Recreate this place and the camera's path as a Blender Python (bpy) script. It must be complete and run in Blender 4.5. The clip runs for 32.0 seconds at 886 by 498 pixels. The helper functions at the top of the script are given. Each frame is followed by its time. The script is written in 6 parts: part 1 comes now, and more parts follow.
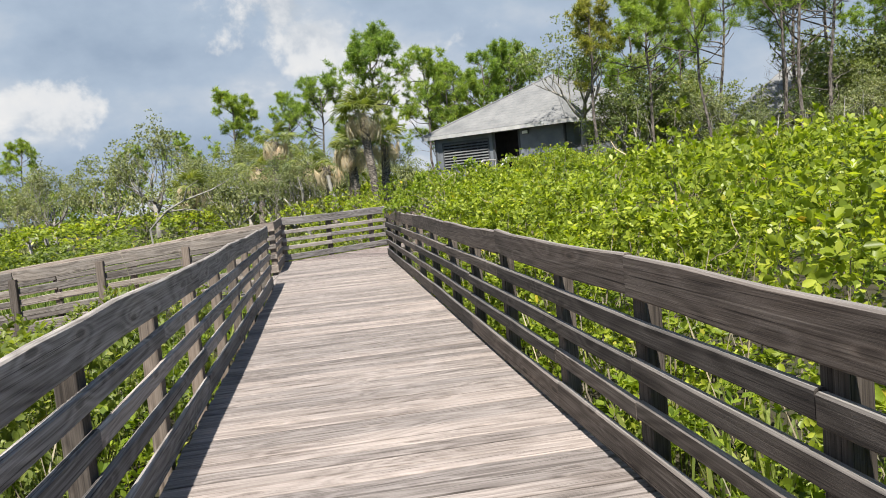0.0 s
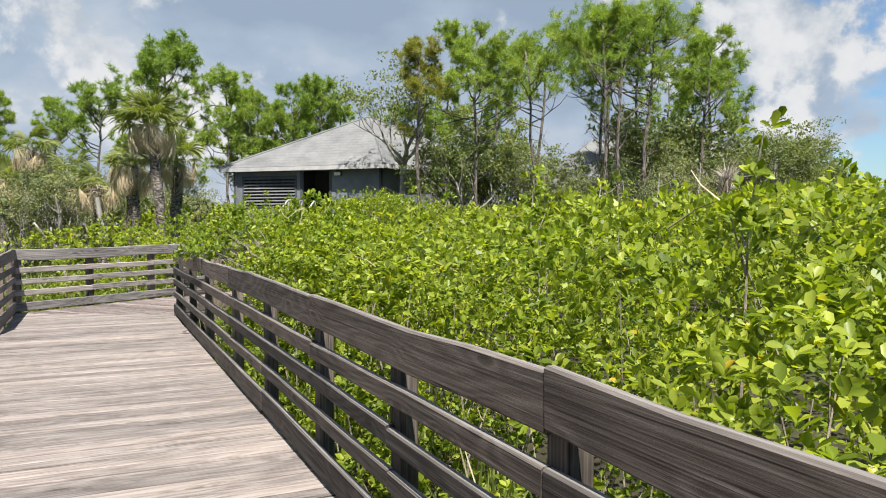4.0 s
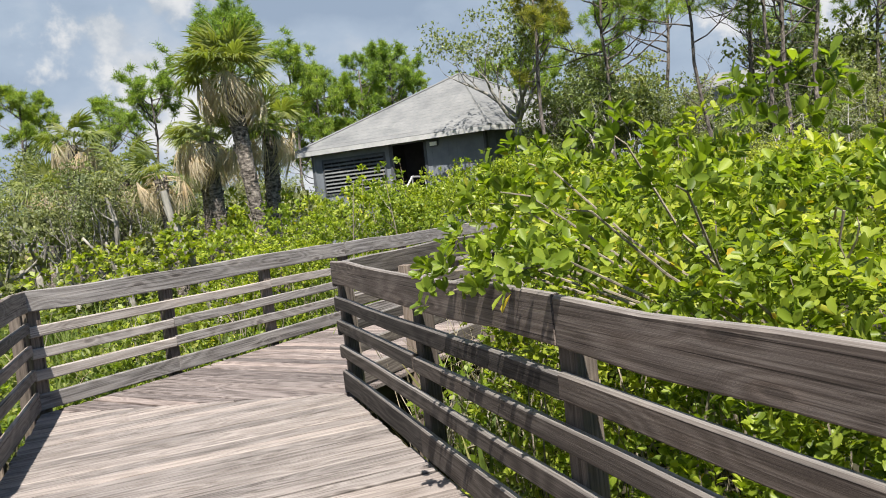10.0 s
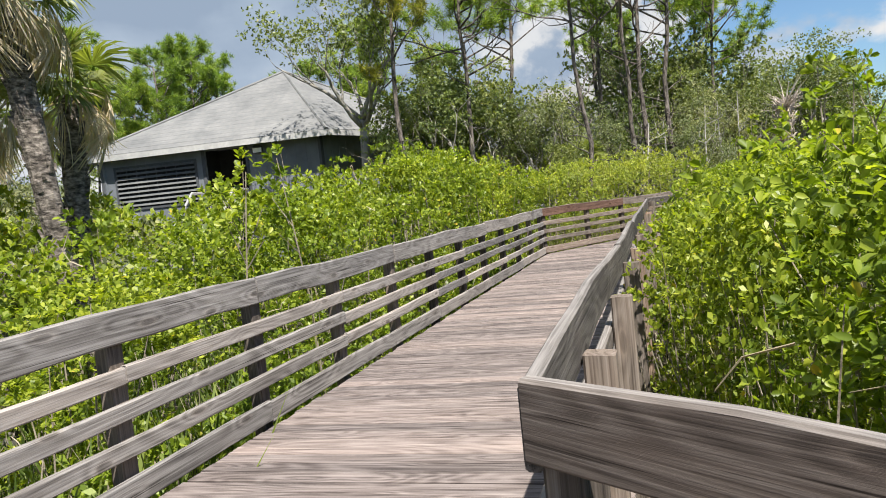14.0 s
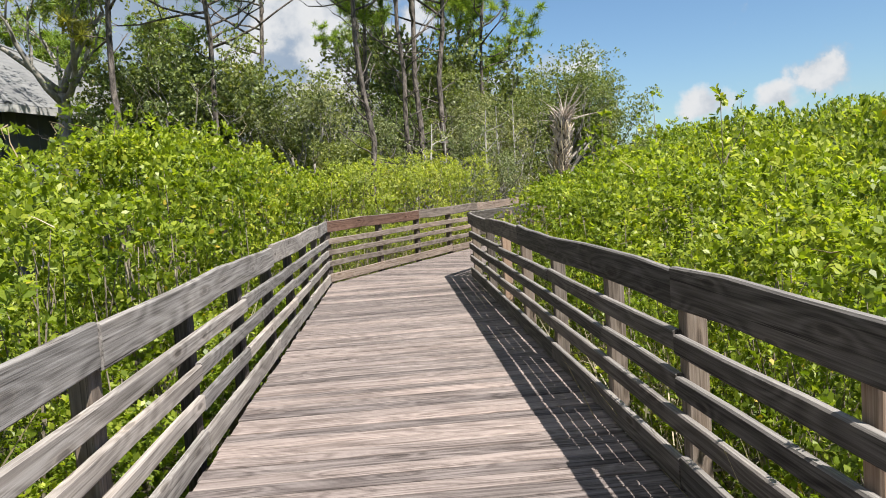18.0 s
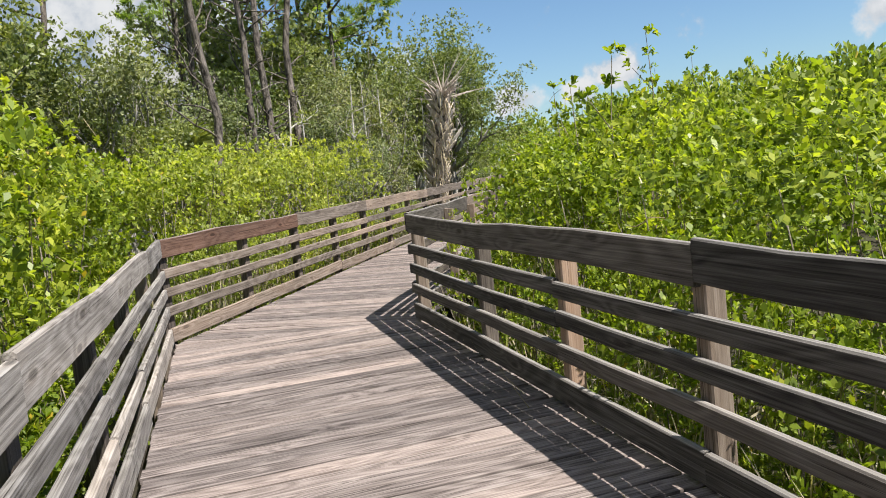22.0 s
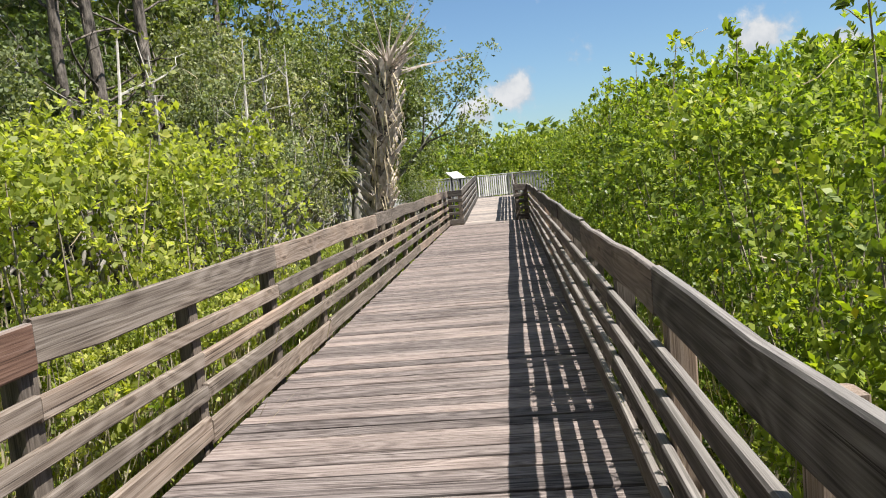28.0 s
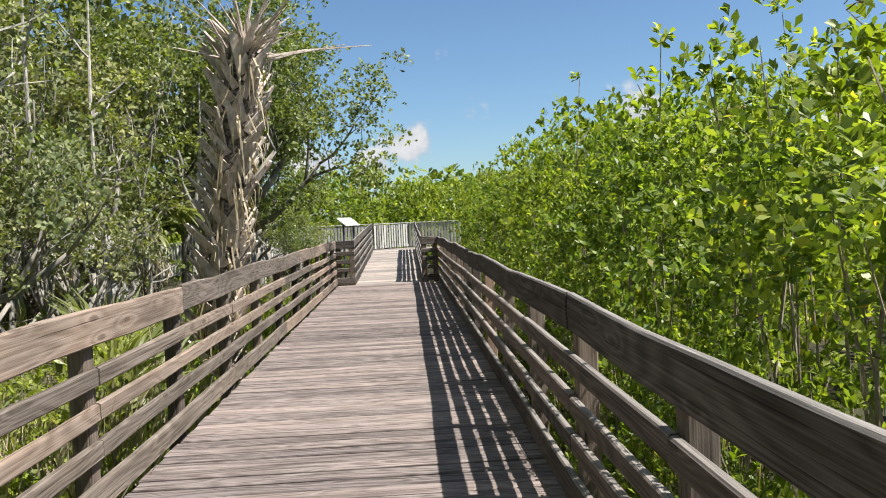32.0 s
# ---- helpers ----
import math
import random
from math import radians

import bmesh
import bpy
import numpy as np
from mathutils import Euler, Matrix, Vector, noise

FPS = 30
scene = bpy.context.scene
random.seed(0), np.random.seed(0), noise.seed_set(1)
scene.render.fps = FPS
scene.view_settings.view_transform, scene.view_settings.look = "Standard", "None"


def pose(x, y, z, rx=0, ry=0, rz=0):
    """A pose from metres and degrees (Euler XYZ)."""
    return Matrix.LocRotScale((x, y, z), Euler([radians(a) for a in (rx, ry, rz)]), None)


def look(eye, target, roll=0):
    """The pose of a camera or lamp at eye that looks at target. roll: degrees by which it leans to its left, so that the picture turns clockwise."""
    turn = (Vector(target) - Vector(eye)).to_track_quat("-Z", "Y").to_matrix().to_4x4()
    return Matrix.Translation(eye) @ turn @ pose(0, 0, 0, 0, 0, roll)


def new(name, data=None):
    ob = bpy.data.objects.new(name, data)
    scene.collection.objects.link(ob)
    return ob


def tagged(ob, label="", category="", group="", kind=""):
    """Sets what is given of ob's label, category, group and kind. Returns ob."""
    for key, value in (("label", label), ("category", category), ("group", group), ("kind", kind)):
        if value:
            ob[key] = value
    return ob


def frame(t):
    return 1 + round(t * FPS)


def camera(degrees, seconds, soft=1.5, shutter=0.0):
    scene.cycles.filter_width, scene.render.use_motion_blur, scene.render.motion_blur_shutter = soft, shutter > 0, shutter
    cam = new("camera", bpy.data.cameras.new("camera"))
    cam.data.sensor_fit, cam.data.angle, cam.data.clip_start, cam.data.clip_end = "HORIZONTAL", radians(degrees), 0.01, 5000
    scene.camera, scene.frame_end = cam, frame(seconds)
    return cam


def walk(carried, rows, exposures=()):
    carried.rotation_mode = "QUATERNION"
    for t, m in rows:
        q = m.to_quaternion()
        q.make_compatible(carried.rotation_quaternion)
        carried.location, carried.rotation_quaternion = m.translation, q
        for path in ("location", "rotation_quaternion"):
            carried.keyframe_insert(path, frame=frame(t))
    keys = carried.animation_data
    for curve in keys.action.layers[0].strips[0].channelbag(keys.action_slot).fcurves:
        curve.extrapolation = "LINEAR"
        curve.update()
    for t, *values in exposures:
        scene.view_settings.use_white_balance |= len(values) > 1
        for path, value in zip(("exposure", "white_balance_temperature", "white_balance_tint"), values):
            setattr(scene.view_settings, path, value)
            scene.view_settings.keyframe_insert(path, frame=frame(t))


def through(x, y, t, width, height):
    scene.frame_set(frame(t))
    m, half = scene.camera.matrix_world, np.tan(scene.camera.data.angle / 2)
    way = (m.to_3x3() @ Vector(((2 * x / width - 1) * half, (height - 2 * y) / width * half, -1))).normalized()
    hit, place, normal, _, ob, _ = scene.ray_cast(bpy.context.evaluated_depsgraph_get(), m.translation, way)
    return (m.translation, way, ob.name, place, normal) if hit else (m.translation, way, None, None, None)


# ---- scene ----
# ---- the camera and its walk ----
cam = camera(60.85, 32.0, soft=1.0)
ROWS = [
    (0, 0.000, -0.000, 1.464, 0.01, -4.74, -5.36),
    (0.5, -0.146, 0.536, 1.457, -0.82, -3.91, -5.08),
    (1, -0.243, 1.059, 1.460, -2.42, -3.49, -4.88),
    (1.5, -0.309, 1.577, 1.469, -4.22, -3.31, -4.34),
    (2, -0.367, 2.075, 1.474, -6.25, -3.71, -3.86),
    (2.5, -0.426, 2.554, 1.477, -8.60, -3.98, -3.26),
    (3, -0.458, 3.035, 1.489, -11.14, -3.83, -2.15),
    (3.5, -0.450, 3.529, 1.495, -14.48, -3.14, -0.57),
    (4, -0.454, 4.048, 1.491, -16.16, -1.94, -0.13),
    (4.5, -0.476, 4.588, 1.484, -16.28, -0.64, -0.58),
    (5, -0.522, 5.148, 1.477, -14.92, 0.32, -1.65),
    (5.5, -0.597, 5.724, 1.469, -12.19, 0.51, -3.02),
    (6, -0.708, 6.315, 1.455, -8.17, -0.50, -4.21),
    (6.5, -0.812, 6.919, 1.441, -5.01, -1.85, -5.58),
    (7, -0.928, 7.529, 1.431, -3.30, -3.68, -6.30),
    (7.5, -1.042, 8.138, 1.420, -9.53, -2.80, -4.94),
    (8, -1.186, 8.729, 1.419, -7.54, -2.40, -6.69),
    (8.5, -1.312, 9.306, 1.418, -6.27, -2.32, -7.30),
    (9, -1.431, 9.906, 1.429, -6.62, -1.79, -7.18),
    (9.5, -1.507, 10.496, 1.428, -9.44, -2.61, -7.15),
    (10, -1.587, 11.099, 1.425, -11.64, -3.40, -6.34),
    (10.5, -1.680, 11.709, 1.426, -12.87, -3.71, -5.50),
    (11, -1.765, 12.306, 1.426, -14.82, -3.97, -5.01),
    (11.5, -1.831, 12.887, 1.427, -16.51, -3.96, -5.63),
    (12, -1.872, 13.466, 1.442, -18.42, -3.62, -6.61),
    (12.5, -2.004, 14.050, 1.447, -19.12, -3.14, -7.42),
    (13, -2.083, 14.628, 1.443, -20.89, -2.93, -7.59),
    (13.5, -2.142, 15.244, 1.449, -23.25, -2.99, -7.12),
    (14, -2.102, 15.832, 1.456, -27.51, -3.56, -6.16),
    (14.5, -1.996, 16.442, 1.459, -32.20, -4.26, -5.35),
    (15, -1.826, 17.046, 1.463, -37.34, -5.02, -4.07),
    (15.5, -1.618, 17.625, 1.476, -41.68, -5.00, -2.15),
    (16, -1.373, 18.170, 1.483, -44.66, -5.07, -1.48),
    (16.5, -1.096, 18.688, 1.490, -46.53, -5.16, -1.84),
    (17, -0.793, 19.187, 1.498, -47.52, -5.18, -2.82),
    (17.5, -0.470, 19.674, 1.505, -47.87, -5.05, -3.86),
    (18, -0.134, 20.157, 1.500, -47.82, -4.68, -4.10),
    (18.5, 0.206, 20.654, 1.492, -48.07, -4.68, -3.94),
    (19, 0.546, 21.169, 1.483, -48.45, -4.79, -3.97),
    (19.5, 0.916, 21.670, 1.476, -50.01, -5.30, -4.08),
    (20, 1.274, 22.176, 1.467, -52.14, -5.88, -4.61),
    (20.5, 1.679, 22.685, 1.461, -54.84, -6.37, -5.12),
    (21, 2.076, 23.199, 1.464, -57.06, -6.39, -5.71),
    (21.5, 2.470, 23.646, 1.457, -59.40, -6.29, -5.89),
    (22, 2.860, 24.085, 1.446, -60.82, -5.90, -6.08),
    (22.5, 3.273, 24.524, 1.436, -62.37, -5.69, -5.88),
    (23, 3.695, 24.977, 1.432, -63.52, -5.35, -5.60),
    (23.5, 4.125, 25.373, 1.438, -64.81, -4.99, -5.21),
    (24, 4.582, 25.779, 1.441, -65.84, -4.02, -4.73),
    (24.5, 5.040, 26.188, 1.448, -66.72, -2.87, -4.40),
    (25, 5.525, 26.625, 1.471, -67.39, -1.80, -4.26),
    (25.5, 6.036, 27.065, 1.476, -67.44, -1.16, -3.74),
    (26, 6.621, 27.442, 1.480, -67.45, -1.35, -3.40),
    (26.5, 7.252, 27.766, 1.486, -67.51, -2.13, -3.57),
    (27, 7.898, 28.045, 1.492, -67.69, -3.24, -4.25),
    (27.5, 8.531, 28.286, 1.492, -68.07, -4.42, -5.09),
    (28, 9.120, 28.499, 1.476, -68.72, -5.41, -5.34),
    (28.5, 9.637, 28.694, 1.462, -69.95, -5.95, -5.94),
    (29, 10.179, 28.823, 1.447, -72.23, -6.12, -5.84),
    (29.5, 10.708, 28.977, 1.428, -74.89, -5.74, -4.88),
    (30, 11.253, 29.174, 1.415, -76.35, -5.27, -4.57),
    (30.5, 11.825, 29.403, 1.409, -76.02, -4.68, -5.13),
    (31, 12.449, 29.622, 1.412, -76.26, -4.17, -5.12),
    (31.5, 13.105, 29.841, 1.425, -77.13, -3.55, -4.47),
    (32, 13.730, 30.084, 1.450, -77.09, -2.24, -2.53),
]


def view(x, y, z, yaw, pitch, roll):
    return pose(x, y, z, 0, 0, yaw) @ pose(0, 0, 0, 90 + pitch) @ pose(0, 0, 0, 0, 0, roll)


walk(cam, [(t, view(x, y, z, yaw, pitch, roll)) for t, x, y, z, yaw, pitch, roll in ROWS])

# ---- sky and sun ----
SUN_TO = Vector((-0.06, -0.75, 1.20)).normalized()
sun = new("sun", bpy.data.lights.new("sun", "SUN"))
sun.data.energy, sun.data.angle, sun.data.color = 5.0, radians(0.53), (1.0, 0.95, 0.87)
sun.matrix_world = look((0, 0, 60), Vector((0, 0, 60)) - SUN_TO)
scene.view_settings.exposure = 1.13


def ramp(nt, fac, stops):
    r = nt.nodes.new("ShaderNodeValToRGB")
    el = r.color_ramp.elements
    el[0].position, el[0].color = stops[0][0], (*stops[0][1], 1)
    el[1].position, el[1].color = stops[-1][0], (*stops[-1][1], 1)
    for p, c in stops[1:-1]:
        el.new(p).color = (*c, 1)
    nt.links.new(fac, r.inputs[0])
    return r.outputs[0]


def sky_world():
    w = bpy.data.worlds.new("sky")
    scene.world = w
    w.use_nodes = True
    nt = w.node_tree
    nt.nodes.clear()
    add, link = nt.nodes.new, nt.links.new
    sky = add("ShaderNodeTexSky")
    sky.sky_type, sky.sun_disc = "NISHITA", False
    sky.sun_elevation, sky.sun_rotation = math.asin(SUN_TO.z), math.atan2(SUN_TO.x, SUN_TO.y)
    sky.air_density, sky.dust_density, sky.ozone_density = 1.0, 0.6, 1.6
    blue = add("ShaderNodeBackground")
    blue.inputs["Strength"].default_value = 0.056
    tint = add("ShaderNodeMix")
    tint.data_type, tint.blend_type = "RGBA", "MULTIPLY"
    tint.inputs[0].default_value, tint.inputs[7].default_value = 1.0, (0.83, 1.0, 1.13, 1)
    link(sky.outputs[0], tint.inputs[6])
    link(tint.outputs[2], blue.inputs["Color"])
    co = add("ShaderNodeTexCoord")
    # cloud heaps: stretched noise over the dome, thicker toward +y
    sep = add("ShaderNodeSeparateXYZ")
    link(co.outputs["Generated"], sep.inputs[0])
    flat = add("ShaderNodeMapping")
    flat.inputs["Scale"].default_value = (1.0, 1.0, 1.7)
    flat.inputs["Location"].default_value = (0.62, 0.35, 0.10)
    link(co.outputs["Generated"], flat.inputs[0])
    heaps = add("ShaderNodeTexNoise")
    heaps.inputs["Scale"].default_value, heaps.inputs["Detail"].default_value, heaps.inputs["Roughness"].default_value = 3.4, 10, 0.52
    link(flat.outputs[0], heaps.inputs[0])
    # how much of the sky is covered: heavy round +y, open round +x
    turn = add("ShaderNodeVectorMath")
    turn.operation = "DOT_PRODUCT"
    turn.inputs[1].default_value = (-0.80, 0.60, 0.0)
    link(co.outputs["Generated"], turn.inputs[0])
    cover = add("ShaderNodeMapRange")
    cover.interpolation_type = "SMOOTHSTEP"
    cover.inputs["From Min"].default_value, cover.inputs["From Max"].default_value = -0.28, 0.30
    cover.inputs["To Min"].default_value, cover.inputs["To Max"].default_value = -0.09, 0.26
    link(turn.outputs["Value"], cover.inputs["Value"])
    # low heaps of fair-weather cloud stand along the whole horizon
    low = add("ShaderNodeMapRange")
    low.interpolation_type = "SMOOTHSTEP"
    low.inputs["From Min"].default_value, low.inputs["From Max"].default_value = 0.03, 0.25
    low.inputs["To Min"].default_value, low.inputs["To Max"].default_value = 0.16, 0.0
    link(sep.outputs["Z"], low.inputs["Value"])
    total = add("ShaderNodeMath")
    total.operation = "ADD"
    link(heaps.outputs["Fac"], total.inputs[0])
    link(cover.outputs[0], total.inputs[1])
    total2 = add("ShaderNodeMath")
    total2.operation = "ADD"
    link(total.outputs[0], total2.inputs[0])
    link(low.outputs[0], total2.inputs[1])
    mask = add("ShaderNodeMapRange")
    mask.interpolation_type = "SMOOTHSTEP"
    mask.inputs["From Min"].default_value, mask.inputs["From Max"].default_value = 0.56, 0.62
    link(total2.outputs[0], mask.inputs["Value"])
    # shade inside the cloud: white heads, blue-grey bellies
    tone = add("ShaderNodeTexNoise")
    tone.inputs["Scale"].default_value, tone.inputs["Detail"].default_value, tone.inputs["Roughness"].default_value = 2.7, 8, 0.55
    shift = add("ShaderNodeMapping")
    shift.inputs["Location"].default_value = (1.9, 0.55, -0.35)
    shift.inputs["Scale"].default_value = (1.0, 1.0, 1.6)
    link(co.outputs["Generated"], shift.inputs[0])
    link(shift.outputs[0], tone.inputs[0])
    bright = add("ShaderNodeMath")
    bright.operation = "MULTIPLY_ADD"
    bright.inputs[1].default_value = -0.16
    link(cover.outputs[0], bright.inputs[0])
    link(tone.outputs["Fac"], bright.inputs[2])
    lift = add("ShaderNodeMath")
    lift.operation = "ADD"
    lift.inputs[1].default_value = 0.06
    link(bright.outputs[0], lift.inputs[0])
    grade = add("ShaderNodeValToRGB")
    e = grade.color_ramp.elements
    e[0].position, e[0].color = 0.42, (0.43, 0.545, 0.71, 1)
    e[1].position, e[1].color = 0.63, (1.1, 1.1, 1.1, 1)
    mid = grade.color_ramp.elements.new(0.52)
    mid.color = (0.55, 0.67, 0.83, 1)
    mid2_ = grade.color_ramp.elements.new(0.58)
    mid2_.color = (0.68, 0.77, 0.89, 1)
    link(lift.outputs[0], grade.inputs[0])
    cloud = add("ShaderNodeBackground")
    cloud.inputs["Strength"].default_value = 0.355
    # white cumulus heads: where each stands, and how wide it is
    heads = None
    for at, wide in (((-0.168, 0.956, 0.241), 0.12), ((-0.115, 0.958, 0.265), 0.09), ((-0.145, 0.967, 0.200), 0.09), ((-0.182, 0.950, 0.255), 0.06), ((-0.435, 0.891, 0.128), 0.08), ((0.630, 0.735, 0.235), 0.26),
                     ((0.922, 0.380, 0.078), 0.062), ((0.960, 0.258, 0.100), 0.066), ((0.945, 0.300, 0.075), 0.05), ((0.991, -0.036, 0.125), 0.08), ((0.984, -0.120, 0.095), 0.09)):
        gap = add("ShaderNodeVectorMath")
        gap.operation = "SUBTRACT"
        gap.inputs[1].default_value = Vector(at).normalized()
        link(co.outputs["Generated"], gap.inputs[0])
        squash = add("ShaderNodeVectorMath")
        squash.operation = "MULTIPLY"
        squash.inputs[1].default_value = (1, 1, 1.35)
        link(gap.outputs[0], squash.inputs[0])
        size = add("ShaderNodeVectorMath")
        size.operation = "LENGTH"
        link(squash.outputs[0], size.inputs[0])
        near = add("ShaderNodeMapRange")
        near.inputs["From Min"].default_value, near.inputs["From Max"].default_value = 0.0, wide
        near.inputs["To Min"].default_value, near.inputs["To Max"].default_value = 1.0, 0.0
        link(size.outputs["Value"], near.inputs["Value"])
        if heads is None:
            heads = near.outputs[0]
        else:
            most = add("ShaderNodeMath")
            most.operation = "MAXIMUM"
            link(heads, most.inputs[0])
            link(near.outputs[0], most.inputs[1])
            heads = most.outputs[0]
    puffs = add("ShaderNodeTexNoise")
    puffs.inputs["Scale"].default_value, puffs.inputs["Detail"].default_value, puffs.inputs["Roughness"].default_value = 13.0, 9, 0.58
    link(co.outputs["Generated"], puffs.inputs[0])
    level = add("ShaderNodeMath")
    level.operation = "MULTIPLY_ADD"
    level.inputs[1].default_value = 2.6
    link(puffs.outputs["Fac"], level.inputs[0])
    link(heads, level.inputs[2])
    heap = add("ShaderNodeMapRange")
    heap.interpolation_type = "SMOOTHSTEP"
    heap.inputs["From Min"].default_value, heap.inputs["From Max"].default_value = 1.66, 2.06
    link(level.outputs[0], heap.inputs["Value"])
    white = add("ShaderNodeMix")
    white.data_type = "RGBA"
    link(heap.outputs[0], white.inputs[0])
    link(grade.outputs[0], white.inputs[6])
    puff_tone = ramp(nt, puffs.outputs["Fac"], [(0.40, (0.66, 0.73, 0.82)), (0.56, (1.0, 1.02, 1.05)), (0.7, (1.08, 1.08, 1.08))])
    link(puff_tone, white.inputs[7])
    link(white.outputs[2], cloud.inputs["Color"])
    either = add("ShaderNodeMath")
    either.operation = "MAXIMUM"
    link(mask.outputs[0], either.inputs[0])
    link(heap.outputs[0], either.inputs[1])
    mix = add("ShaderNodeMixShader")
    link(either.outputs[0], mix.inputs[0])
    link(blue.outputs[0], mix.inputs[1])
    link(cloud.outputs[0], mix.inputs[2])
    out = add("ShaderNodeOutputWorld")
    link(mix.outputs[0], out.inputs[0])


sky_world()


# ---- materials ----
def material(name):
    m = bpy.data.materials.new(name)
    m.use_nodes = True
    nt = m.node_tree
    return m, nt, nt.nodes["Principled BSDF"], nt.nodes.new, nt.links.new


def mixed(nt, kind, fac, a, b):
    n = nt.nodes.new("ShaderNodeMix")
    n.data_type, n.blend_type = "RGBA", kind
    for sock, v in ((n.inputs[0], fac), (n.inputs[6], a), (n.inputs[7], b)):
        if isinstance(v, (int, float)):
            sock.default_value = v
        elif isinstance(v, tuple):
            sock.default_value = (*v, 1)
        else:
            nt.links.new(v, sock)
    return n.outputs[2]


def noise_at(nt, vec, scale, detail=4, rough=0.55, stretch=(1, 1, 1), offset=None):
    mp = nt.nodes.new("ShaderNodeMapping")
    mp.inputs["Scale"].default_value = stretch
    nt.links.new(vec, mp.inputs[0])
    if offset is not None:
        nt.links.new(offset, mp.inputs["Location"])
    n = nt.nodes.new("ShaderNodeTexNoise")
    n.inputs["Scale"].default_value, n.inputs["Detail"].default_value, n.inputs["Roughness"].default_value = scale, detail, rough
    nt.links.new(mp.outputs[0], n.inputs[0])
    return n.outputs["Fac"]


def weathered(name, stops, tint, bump=0.45, rough=0.85, grain=1.0, knot=0.8, ringed=0.05, vary=1.0, lit_top=0.0):
    """Sun-bleached timber whose grain runs along local x. stops: the ramp of greys; tint: the browner colour some boards keep."""
    m, nt, p, add, link = material(name)
    co, info = add("ShaderNodeTexCoord"), add("ShaderNodeObjectInfo")
    far = add("ShaderNodeMath")
    far.operation = "MULTIPLY"
    far.inputs[1].default_value = 37.0
    link(info.outputs["Random"], far.inputs[0])
    vec = co.outputs["Object"]
    off = far.outputs[0]
    fine = noise_at(nt, vec, 9 * grain, 6, 0.64, (0.14, 13, 13), off)
    broad = noise_at(nt, vec, 2.2, 4, 0.6, (0.5, 2.2, 2.2), off)
    # flat-sawn grain: level lines of a stretched field, which close round knots
    field = noise_at(nt, vec, 1.6, 1.5, 0.4, (0.42, 2.6, 2.6), off)
    # knots, scattered over the board's faces
    axes, flat = add("ShaderNodeSeparateXYZ"), add("ShaderNodeCombineXYZ")
    link(vec, axes.inputs[0])
    across = add("ShaderNodeMath")
    across.operation = "ADD"
    link(axes.outputs["Y"], across.inputs[0])
    link(axes.outputs["Z"], across.inputs[1])
    link(axes.outputs["X"], flat.inputs["X"])
    link(across.outputs[0], flat.inputs["Y"])
    knots = add("ShaderNodeTexVoronoi")
    knots.voronoi_dimensions = "2D"
    knots.inputs["Scale"].default_value = 1.0
    kp = add("ShaderNodeMapping")
    kp.inputs["Scale"].default_value = (1.5, 5.2, 1.0)
    link(flat.outputs[0], kp.inputs[0])
    link(off, kp.inputs["Location"])
    link(kp.outputs[0], knots.inputs["Vector"])
    # the rings run round the knots
    swirl = add("ShaderNodeMapRange")
    swirl.interpolation_type = "SMOOTHSTEP"
    swirl.inputs["From Min"].default_value, swirl.inputs["From Max"].default_value = 0.03, 0.34
    swirl.inputs["To Min"].default_value, swirl.inputs["To Max"].default_value = 7.0, 0.0
    link(knots.outputs["Distance"], swirl.inputs["Value"])
    many = add("ShaderNodeMath")
    many.operation = "MULTIPLY_ADD"
    many.inputs[1].default_value = 84.0
    link(field, many.inputs[0])
    link(swirl.outputs[0], many.inputs[2])
    rings = add("ShaderNodeMath")
    rings.operation = "SINE"
    link(many.outputs[0], rings.inputs[0])
    calm = add("ShaderNodeMath")
    calm.operation = "MULTIPLY_ADD"
    calm.inputs[1].default_value, calm.inputs[2].default_value = 0.8, 0.1
    link(fine, calm.inputs[0])
    both = add("ShaderNodeMath")
    both.operation = "MULTIPLY_ADD"
    both.inputs[1].default_value = ringed
    link(rings.outputs[0], both.inputs[0])
    link(calm.outputs[0], both.inputs[2])
    c = ramp(nt, both.outputs[0], stops)
    old = add("ShaderNodeMapRange")
    old.inputs["From Min"].default_value, old.inputs["From Max"].default_value = 0.35, 1.0
    old.inputs["To Min"].default_value, old.inputs["To Max"].default_value = 0.06, 0.75
    link(info.outputs["Random"], old.inputs[0])
    tf = add("ShaderNodeMath")
    tf.operation = "MULTIPLY"
    link(old.outputs[0], tf.inputs[0])
    link(broad, tf.inputs[1])
    c = mixed(nt, "MIX", tf.outputs[0], c, tint)
    # each board a little lighter or darker, with cloudy weathering on it
    lum = ramp(nt, info.outputs["Random"], [(0.0, (0.60, 0.60, 0.61)), (0.5, (0.98, 0.97, 0.96)), (1.0, (1.42, 1.39, 1.36))])
    c = mixed(nt, "MULTIPLY", vary, c, lum)
    dirt = ramp(nt, broad, [(0.30, (0.55, 0.53, 0.52)), (0.50, (0.95, 0.95, 0.95)), (0.62, (1.10, 1.09, 1.08)), (0.78, (1.38, 1.36, 1.34))])
    c = mixed(nt, "MULTIPLY", 0.8, c, dirt)
    cracks = noise_at(nt, vec, 14, 4, 0.55, (0.045, 6, 6), off)
    line = ramp(nt, cracks, [(0.325, (0.12, 0.10, 0.09)), (0.375, (1, 1, 1))])
    c = mixed(nt, "MULTIPLY", 0.85, c, line)
    spot = ramp(nt, knots.outputs["Distance"], [(0.045, (0.16, 0.13, 0.11)), (0.075, (0.42, 0.37, 0.33)), (0.10, (1.25, 1.2, 1.15)), (0.16, (1, 1, 1))])
